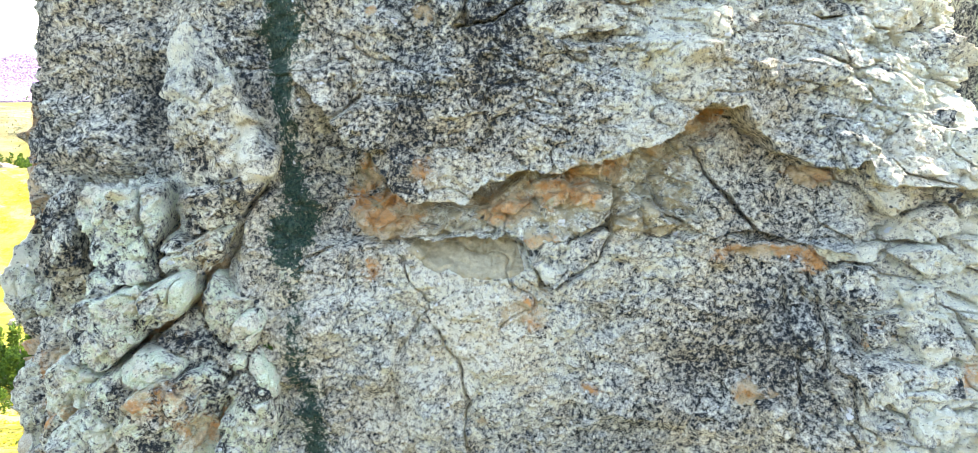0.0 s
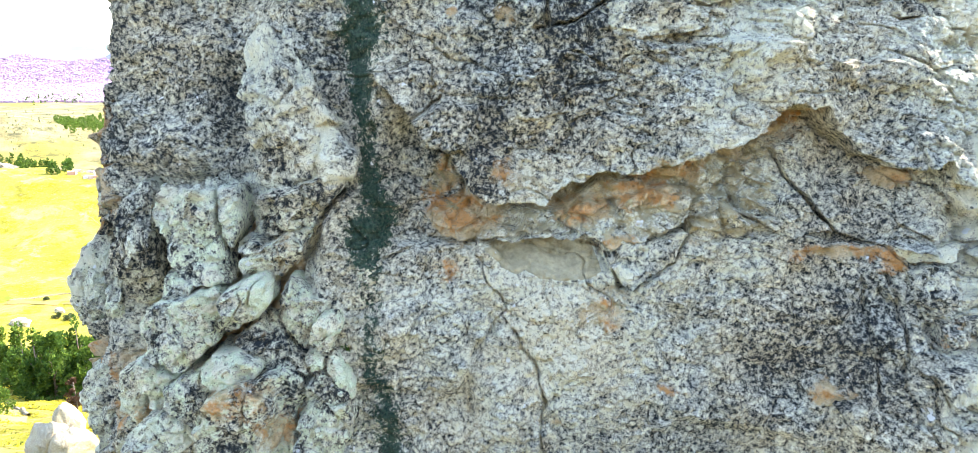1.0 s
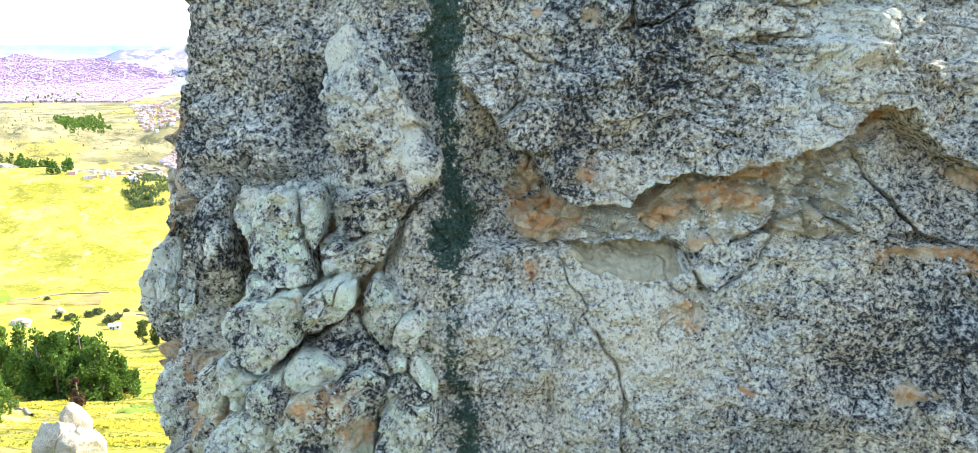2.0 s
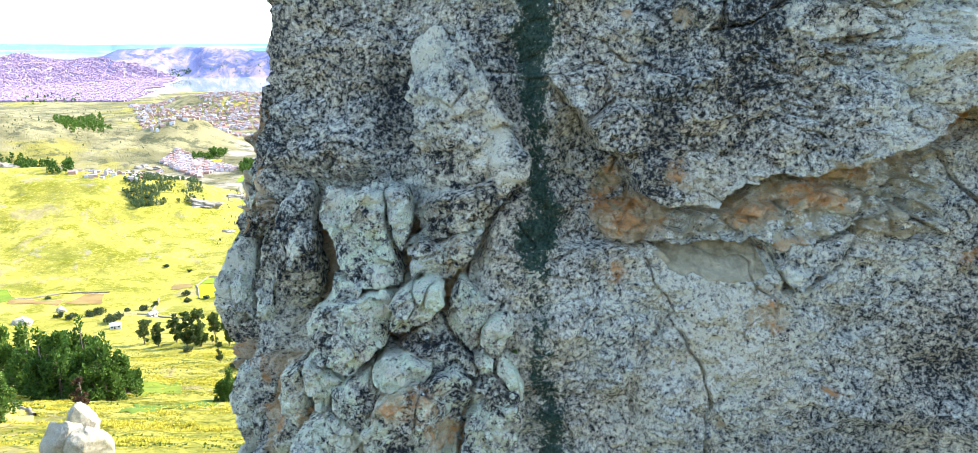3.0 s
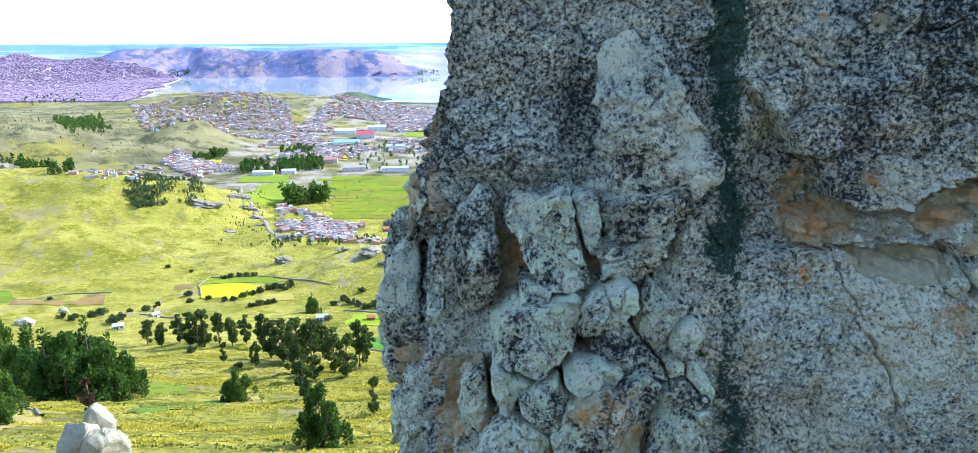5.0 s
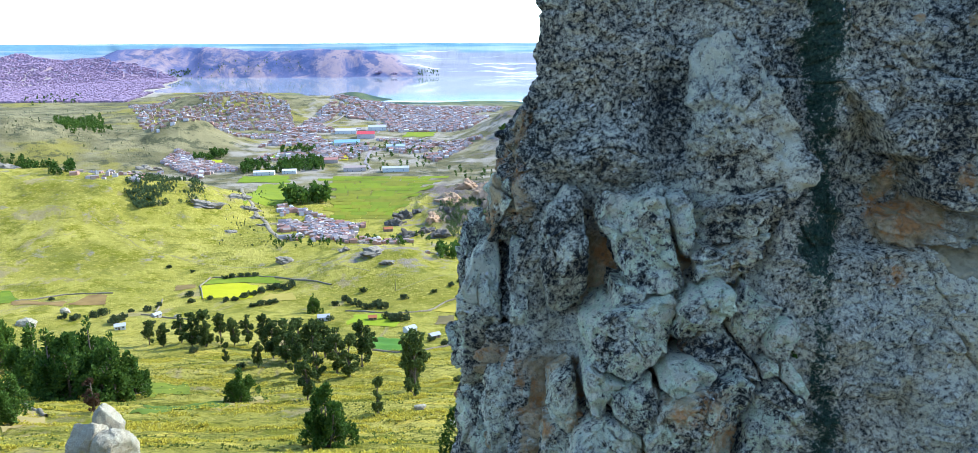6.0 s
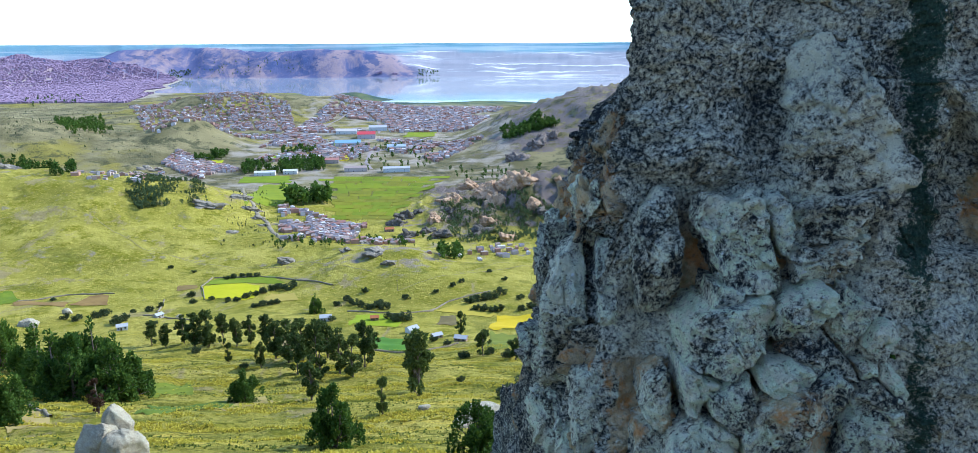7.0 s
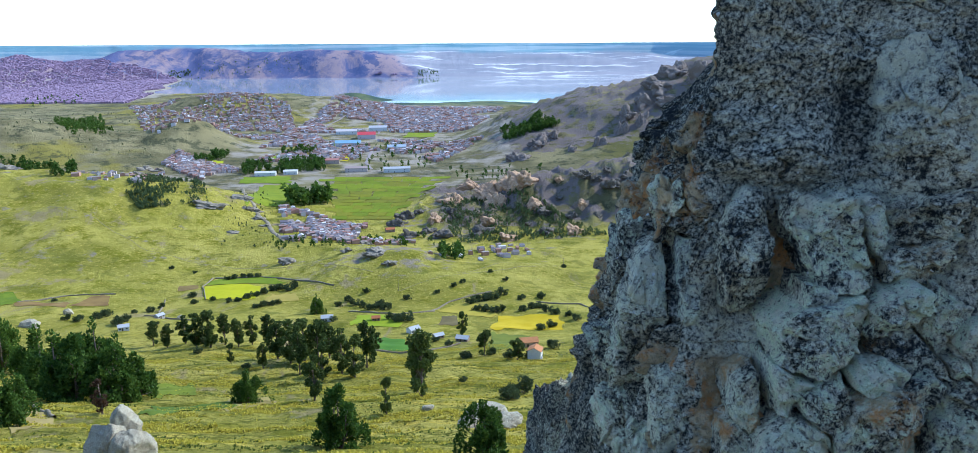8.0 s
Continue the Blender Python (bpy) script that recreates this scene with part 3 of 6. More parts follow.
def cliff_relief(x, z):
    """How far the stone stands out from the front's base, and the marks of its stains and painted shade."""
    wob = 0.05 * fbm(x * 2.4, z * 2.4, 0, 5, 21, 0.6)
    wx, wz = x + 0.05 * fbm(x * 3, z * 3, 1.7, 3, 22), z + wob
    brow, shelf = line_at(BROW, wx), line_at(SHELF, wx)
    over = ramp(wz - brow, -0.02, 0.03) * ramp(x, -2.35, -1.9)
    between = ramp(wz - shelf, -0.015, 0.025) * ramp(x, -0.95, -0.6) * (1 - ramp(x, 4.0, 4.6))
    # upper mass leans out towards its rim, the middle chunk swells between
    lip = over * (0.30 * np.exp(-np.clip(wz - brow, 0, 9) / 0.8) + 0.02) * (0.55 + 0.45 * ramp(x, -1.4, -0.6))
    chunk = -0.2 * (1 - over) * ramp(wz - shelf, -0.02, 0.03) * ramp(x, -1.95, -1.6) * (1 - ramp(x, 3.9, 4.4))
    h = lip + chunk
    hollow = (1 - between) * bell(x, z, 0.05, 47.95, 0.85, 0.3) * (wz < shelf + 0.02)
    h = h - 0.06 * hollow
    # broad shapes
    h = h + 0.10 * fbm(x * 0.55, z * 0.7, 0, 3, 2) + 0.08 * fbm(x * 1.7, z * 2.1, 0, 4, 4)
    slab = np.clip(1 - ((x + 0.55) / 0.42) ** 2 - ((z - 46.35) / 0.82) ** 2, 0, 1)
    h = h + 0.13 * np.sqrt(slab)
    # broken layers of the right-hand side
    broken = ramp(x, 2.9, 4.1) * 0.9 + 0.55 * ramp(z, 50.0, 50.5) * ramp(x, -0.2, 0.6)
    tilt = z + 0.18 * x + 0.04 * fbm(x * 0.9, z * 0.9, 0, 3, 15)
    d1, d2, tag = cells_flat(x * 1.9 + 0.5 * z, tilt * 2.5, 3)
    h = h + np.clip(broken, 0, 1) * ((tag - 0.5) * 0.24 * ramp(d2 - d1, 0.0, 0.05) - 0.15 * (1 - ramp(d2 - d1, 0.0, 0.045)))
    d1, d2, tag = cells_flat(x * 4.4 + z, tilt * 5.4, 8)
    h = h + np.clip(broken, 0, 1) * ((tag - 0.5) * 0.10 * ramp(d2 - d1, 0.0, 0.07))
    # flakes inside the warm hollow
    d1, d2, tag = cells_flat(x * 2.6, z * 5.2, 5)
    band = (1 - over) * ramp(wz - shelf, -0.1, 0.1) * ramp(x, -1.5, -1.2) * (1 - ramp(x, 2.0, 2.6))
    h = h + band * (tag - 0.5) * 0.24 * ramp(d2 - d1, 0.0, 0.08)
    d1, d2, tag = cells_flat(x * 6.2 + z, z * 9.5, 15)
    h = h + band * (tag - 0.5) * 0.09 * ramp(d2 - d1, 0.0, 0.10)
    for points, out, tx, tz, edge in PLATES:
        c = np.mean(points, 0)
        d = inside_by(points, wx, wz)
        h = h + 1.35 * ramp(d, 0, edge) * (out + tx * (x - c[0]) + tz * (z - c[1]))
    # the wall stands back on both sides of the pillar
    h = h - 0.20 * bell(x, z, -2.30, 49.75, 0.26, 0.6) - 0.16 * bell(x, z, -3.55, 49.3, 0.22, 0.7)
    # the bay behind the jammed stones
    h = h - (0.16 + 0.22 * ramp(-x, 3.6, 3.9)) * ramp(-x, 2.5, 2.75) * (1 - ramp(z, 48.4, 48.9)) * (1 - ramp(-x, 4.6, 5.0))
    for points, deep, wide in CRACKS:
        h = h - deep * np.exp(-(line_distance(points, wx, wz) / wide) ** 2)
    h = h + 0.38 * chips_flat(x * 0.8 + 0.2 * wob, z * 0.9, 27) * (1 - 0.6 * ramp(-x, 2.2, 2.6))
    d1, d2, tag = cells_flat(x * 13, z * 15, 29)
    h = h + 0.016 * (tag - 0.5) * ramp(d2 - d1, 0, 0.2)
    # grain: pits, crumbs and short level bedding
    h = h + 0.030 * fbm(x * 5, z * 6, 0, 3, 6) + 0.018 * fbm(x * 15, z * 17, 0, 3, 7, 0.65)
    h = h - 0.025 * ramp(lattice(x * 9, z * 9, 0, 10), 0.45, 0.8)
    bed = np.abs(lattice(x * 1.6, tilt * 7.5, 0, 17))
    h = h - 0.055 * (1 - ramp(bed, 0.0, 0.07)) * ramp(z, 48.8, 49.4) * ramp(x, -0.9, 0.2)
    split = np.abs(fbm(x * 0.9 + 0.3 * z, z * 1.7, 0, 3, 18))
    h = h - 0.06 * (1 - ramp(split, 0.0, 0.035)) * ramp(lattice(x * 0.8, z * 0.8, 0, 19), -0.1, 0.3)
    step_x, step_z, chip = cells_flat(wx * 3.3, wz * 5.5, 24)
    h = h + 0.05 * (chip - 0.5) * ramp(step_z - step_x, 0.0, 0.10) * ramp(lattice(x * 0.7, z * 0.9, 0, 23), -0.2, 0.3)
    rust = np.zeros(x.shape)
    for cx, cz, sx, sz, k in STAINS:
        rust = np.maximum(rust, k * bell(wx, wz, cx, cz, 1.2 * sx, 1.2 * sz))
    bare = np.maximum(1.15 * ramp(inside_by(HOLLOW, wx, wz), 0.0, 0.06), 0.52 * band)
    rust = np.maximum(rust, 0.80 * ramp(-x, 2.6, 2.9) * (1 - ramp(z, 48.2, 48.6)) * ramp(lattice(x * 1.6, z * 1.3, 0, 83), -0.35, 0.3))
    streak = -2.03 + 0.03 * np.sin(z * 2.1) - 0.02 * (z - 48.5)
    width = np.interp(z, [45, 46.2, 47.4, 48.2, 48.7, 49.2, 50.2, 52], [0.22, 0.20, 0.16, 0.27, 0.2, 0.14, 0.28, 0.26])
    strength = np.interp(z, [45.5, 46.2, 47.0, 47.5, 48.0, 48.6, 49.1, 49.6, 52], [0.8, 0.75, 0.55, 0.45, 0.9, 0.85, 0.6, 0.9, 0.95])
    moss = 0.95 * strength * np.exp(-((x - streak - 0.10 * fbm(x * 3, z * 3, 0, 4, 41)) / width) ** 2)
    stripes_and_shade = np.maximum(bell(x, 0, -0.75, 0, 0.28, 1) * ramp(z, 48.2, 48.6), 0.7 * bell(x, 0, 0.1, 0, 0.35, 1) * ramp(z, 48.4, 49.0))
    stripes_and_shade = np.maximum(stripes_and_shade, 0.5 * np.maximum(bell(x, z, 2.2, 46.7, 0.4, 0.4), bell(x, z, 3.1, 46.8, 0.3, 0.9)))
    # wall on both sides of the pillar: its shade painted as dark patches
    stripes_and_shade = np.maximum(stripes_and_shade, np.maximum(1.1 * bell(x, z, -3.59, 49.52, 0.3, 0.7), 1.2 * bell(x, z, -2.45, 49.66, 0.3, 0.6)))
    dark = 0.36 + 0.26 * stripes_and_shade + 0.09 * fbm(x * 0.5, z * 0.35, 0, 3, 51) + 0.10 * ramp(-x, 2.3, 2.9) * ramp(z, 48.5, 48.9) - 0.06 * ramp(-x, 2.3, 2.9) * (1 - ramp(z, 48.5, 48.9))
    pale = 0.32 + 0.3 * fbm(x * 0.6, z * 0.6, 0, 3, 61) + 0.4 * ramp(x, 3.2, 4.6) + 0.05 * ramp(-x, 2.2, 2.8) * (1 - ramp(z, 48.5, 48.9))
    dark = dark + 0.16 * ramp(z, 48.5, 49.0) * (1 - ramp(x, 0.6, 1.8)) * ramp(x, -2.2, -1.6)
    return h, {"rust": rust, "bare": bare, "moss": moss, "dark": dark - 0.25 * ramp(x, 3.0, 4.4), "pale": pale}


def build_cliff():
    z = np.concatenate([np.linspace(38.5, 44.6, 30, endpoint=False), np.linspace(44.6, 51.5, 600, endpoint=False), np.linspace(51.5, 54.5, 30)])
    # u runs along the foot: right flank, front (u = x), left flank, back
    u = np.concatenate([np.linspace(-22, -9.2, 36, endpoint=False), np.linspace(-9.2, -5, 220, endpoint=False), np.linspace(-5, 5.3, 1000, endpoint=False), np.linspace(5.3, 22, 60)])
    Z, U = np.meshgrid(z, u, indexing="ij")
    xl = np.interp(z, [38, 44, 46.5, 47.6, 48.2, 48.9, 49.7, 52], [-5.6, -5.3, -5.4, -5.3, -5.1, -5.3, -4.98, -4.9])[:, None]
    xr = np.interp(z, [38, 48.2, 49.0, 50, 52], [7.5, 6.6, 5.3, 5.1, 4.9])[:, None]
    fx = np.interp(z, [38, 44.3, 46.6, 48.0, 48.9, 49.6, 50.0, 52], [-6.3, -5.95, -5.75, -5.4, -5.05, -4.4, -4.1, -4.0])[:, None]
    fy = np.interp(z, [38, 44.3, 46.6, 48.7, 52], [13.5, 12.6, 11.6, 11.0, 11.0])[:, None]
    X = np.clip(U, -5, 5.3)
    X = np.where(X < -4, -4 + (X + 4) * (-xl - 4), np.where(X > 4, 4 + (X - 4) * (xr - 4) / 1.3, X))
    Y = front_y(X, Z)
    s = np.clip(-5 - U, 0, 4.2) / 4.2
    X, Y = X + s * (fx - xl), Y + s * (fy - Y)
    s = np.clip(-9.2 - U, 0, 12.8) / 12.8
    X, Y = X + s * (0.5 - fx), Y + s ** 0.8 * (17 - fy) * 1.0
    s = np.clip(U - 5.3, 0, 16.7) / 16.7
    X, Y = X + s * (0.5 - xr) + 2.2 * np.sin(s * np.pi), Y + s * (17 - Y)
    # soften the turn of the corner, then push the stone out along its own normal
    mid = slice(36, 36 + 220 + 60)
    for A in (X, Y):
        pad = np.pad(A, ((0, 0), (4, 4)), mode="edge")
        soft = sum(pad[:, i:i + A.shape[1]] for i in range(9)) / 9
        A[:, mid] = soft[:, mid]
    nx, ny = np.gradient(Y, axis=1), -np.gradient(X, axis=1)
    ln = np.hypot(nx, ny) + 1e-9
    nx, ny = nx / ln, ny / ln
    h, marks = cliff_relief(U, Z)
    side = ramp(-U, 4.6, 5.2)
    rough = np.zeros_like(h)
    n = int((u < -4.5).sum())
    x, y, z = X[:, :n], Y[:, :n], Z[:, :n]
    d1, d2, tag = cells(x * 1.1 + 0.2, y * 1.1, z * 1.3, 12)
    rough[:, :n] = (1.5 - 0.9 * ramp(z, 49.2, 49.6)) * chips(x, y, z, 19) + (0.34 - 0.24 * ramp(z, 49.2, 49.6)) * (tag - 0.5) * ramp(d2 - d1, 0, 0.16) - 0.10 * (1 - ramp(d2 - d1, 0, 0.1)) + 0.12 * fbm(x * 1.3, y * 1.3, z * 1.3, 4, 33) + 0.02 * fbm(x * 9, y * 9, z * 9, 3, 35)
    h = h * (1 - side) + rough * side
    marks["rust"] = np.maximum(marks["rust"] * (1 - side), 0.62 * ramp(-U, 4.7, 5.0) * (1 - ramp(-U, 5.6, 6.2)) * ramp(Z, 47.5, 48.4) * (1 - ramp(Z, 49.2, 49.7)))
    marks["pale"] = marks["pale"] * (1 - side) + 0.35 * side
    # the left flank is darker overall than the front
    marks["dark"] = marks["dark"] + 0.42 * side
    marks["rust"] = np.maximum(marks["rust"], 0.62 * side * ramp(lattice(X * 1.1, Y * 1.1, Z * 0.8, 71), 0.25, 0.6))
    top = ramp(Z, 51.3, 54.5)
    X, Y = X - top * 0.35 * (X - 0.5), Y - top * 0.35 * (Y - 12)
    X, Y = X + nx * h, Y + ny * h
    P = np.stack([X, Y, Z + 0 * X], -1)
    cap = P[-1:].mean(axis=1, keepdims=True) + np.zeros_like(P[-1:])
    cap[..., 2] += 0.6
    P = np.concatenate([P, cap])
    marks = {key: np.concatenate([v, v[-1:]]) for key, v in marks.items()}
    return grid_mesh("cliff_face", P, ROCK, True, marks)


tower = tagged(new("rock_tower"), "tall grey lichen-covered rock tower with an orange hollow band", "rock")
face = build_cliff()
face.parent = tower


# ---- loose and jammed stones at the cliff's left end ----
def stone_mesh(name, outline, front, mat, parent, lean=0.0, cuts=4, seed=1, marks=(0.3, 0.35, 0.0), tilt=0.0):
    """A stone with that outline in the cliff's plane, standing out from it: a few struck faces, a worn rim, weathered skin."""
    rng = np.random.default_rng(seed)
    pts = np.array(outline)
    c = pts.mean(0)
    a = np.linspace(0, 2 * np.pi, 180, endpoint=False)
    d = np.stack([np.cos(a), np.sin(a)], 1)
    R = np.zeros(len(a))
    for p, q in zip(pts - c, np.roll(pts, -1, 0) - c):
        e = q - p
        det = d[:, 0] * e[1] - d[:, 1] * e[0]
        det = np.where(np.abs(det) < 1e-9, 1e-9, det)
        t = (p[0] * e[1] - p[1] * e[0]) / det
        k = (p[0] * d[:, 1] - p[1] * d[:, 0]) / det
        R = np.maximum(R, np.where((t > 0) & (k >= -1e-6) & (k <= 1 + 1e-6), t, 0))
    R = 1.025 * (np.roll(R, -1) + 2 * R + np.roll(R, 1)) / 4
    ahead, back = np.linspace(0, 1, 66) ** 0.8, np.linspace(0, 1, 17)[1:]
    rr = np.concatenate([ahead, 1 - 0.12 * back ** 2])[:, None]
    X, Z = c[0] + R * d[:, 0] * rr, c[1] + R * d[:, 1] * rr
    small = 0.5 * min(np.ptp(pts[:, 0]), np.ptp(pts[:, 1]))
    wide = float(np.clip(0.16 * small, 0.018, 0.045))
    facet = np.full(X.shape, 9.0)
    for k in range(cuts):
        g = rng.normal(size=2)
        g = g / np.linalg.norm(g) * (rng.uniform(0.25, 0.75) if k else 0.08)
        facet = np.minimum(facet, (rng.uniform(0.08, 0.30) * small if k else 0.04 * small) + g[0] * (X - c[0]) + g[1] * (Z - c[1]))
    t = np.clip((1 - rr) * R / wide, 0, 1)
    rim = 1 - np.sqrt(np.clip(1 - (1 - t) ** 2, 0, 1))
    base = float(front_y(np.array([c[0]]), np.array([c[1]]))[0])
    Y = front - facet + 3.5 * wide * rim + lean * (Z - c[1]) + tilt * (X - c[0])
    Y[66:] = Y[65] + max(base + 0.45 - front, 0.5) * back[:, None]
    X, Z = X + 0.022 * fbm(X * 5, Z * 5, 0, 3, 91), Z + 0.022 * fbm(X * 5, Z * 5, 0, 3, 92)
    P = np.stack([X, Y, Z], -1)
    q = P - np.array([c[0], base + 0.5, c[1]])
    q = q / (np.linalg.norm(q, axis=-1, keepdims=True) + 1e-6)
    x, y, z = P[..., 0], P[..., 1], P[..., 2]
    big = fbm(x * 1.4, y * 1.4, z * 1.4, 3, seed + 9)
    grow = min(1.0, small * 3)
    bump = 0.022 * grow * fbm(x * 3.2, y * 3.2, z * 3.2, 3, seed) + 0.028 * fbm(x * 9, y * 9, z * 9, 3, seed + 3) + 0.010 * fbm(x * 22, y * 22, z * 22, 2, seed + 5)
    bump = bump - 0.022 * ramp(lattice(x * 11, y * 11, z * 11, 10), 0.4, 0.8)
    d1, d2, tag = cells(x * 3.1 + seed + 0.3 * big, y * 2.3, z * 3.4, seed + 4)
    bump = bump + grow * (0.12 * (tag - 0.5) * ramp(d2 - d1, 0, 0.06) - 0.022 * (1 - ramp(d2 - d1, 0, 0.05)))
    e1, e2, tag2 = cells(x * 8 + seed, y * 8, z * 8 + big, seed + 6)
    bump = bump + 0.050 * (tag2 - 0.5) * ramp(e2 - e1, 0, 0.12)
    P = P + q * bump[..., None]
    pale, dark, rust = marks
    mottle = fbm(x * 6.0, y * 6.0, z * 6.0, 4, seed + 7)
    limy = ramp(-x, 2.0, 2.1) * (1 - ramp(z, 48.3, 48.7))
    skin = {"pale": 0.36 * pale + 0.23 + 0.3 * big + 0.3 * mottle, "dark": 0.3 * dark + 0.25 - 0.2 * big - 0.15 * mottle, "rust": rust * (0.45 + 0.95 * lattice(x * 2.0, y * 2.0, z * 2.0, seed + 2)), "moss": 0 * x, "bare": 0.25 * rust + 0 * x, "lime": limy * (0.4 + 0.6 * ramp(pale, 0.4, 0.7))}
    ob = grid_mesh(name, P, mat, True, skin)
    ob.parent = parent
    return ob


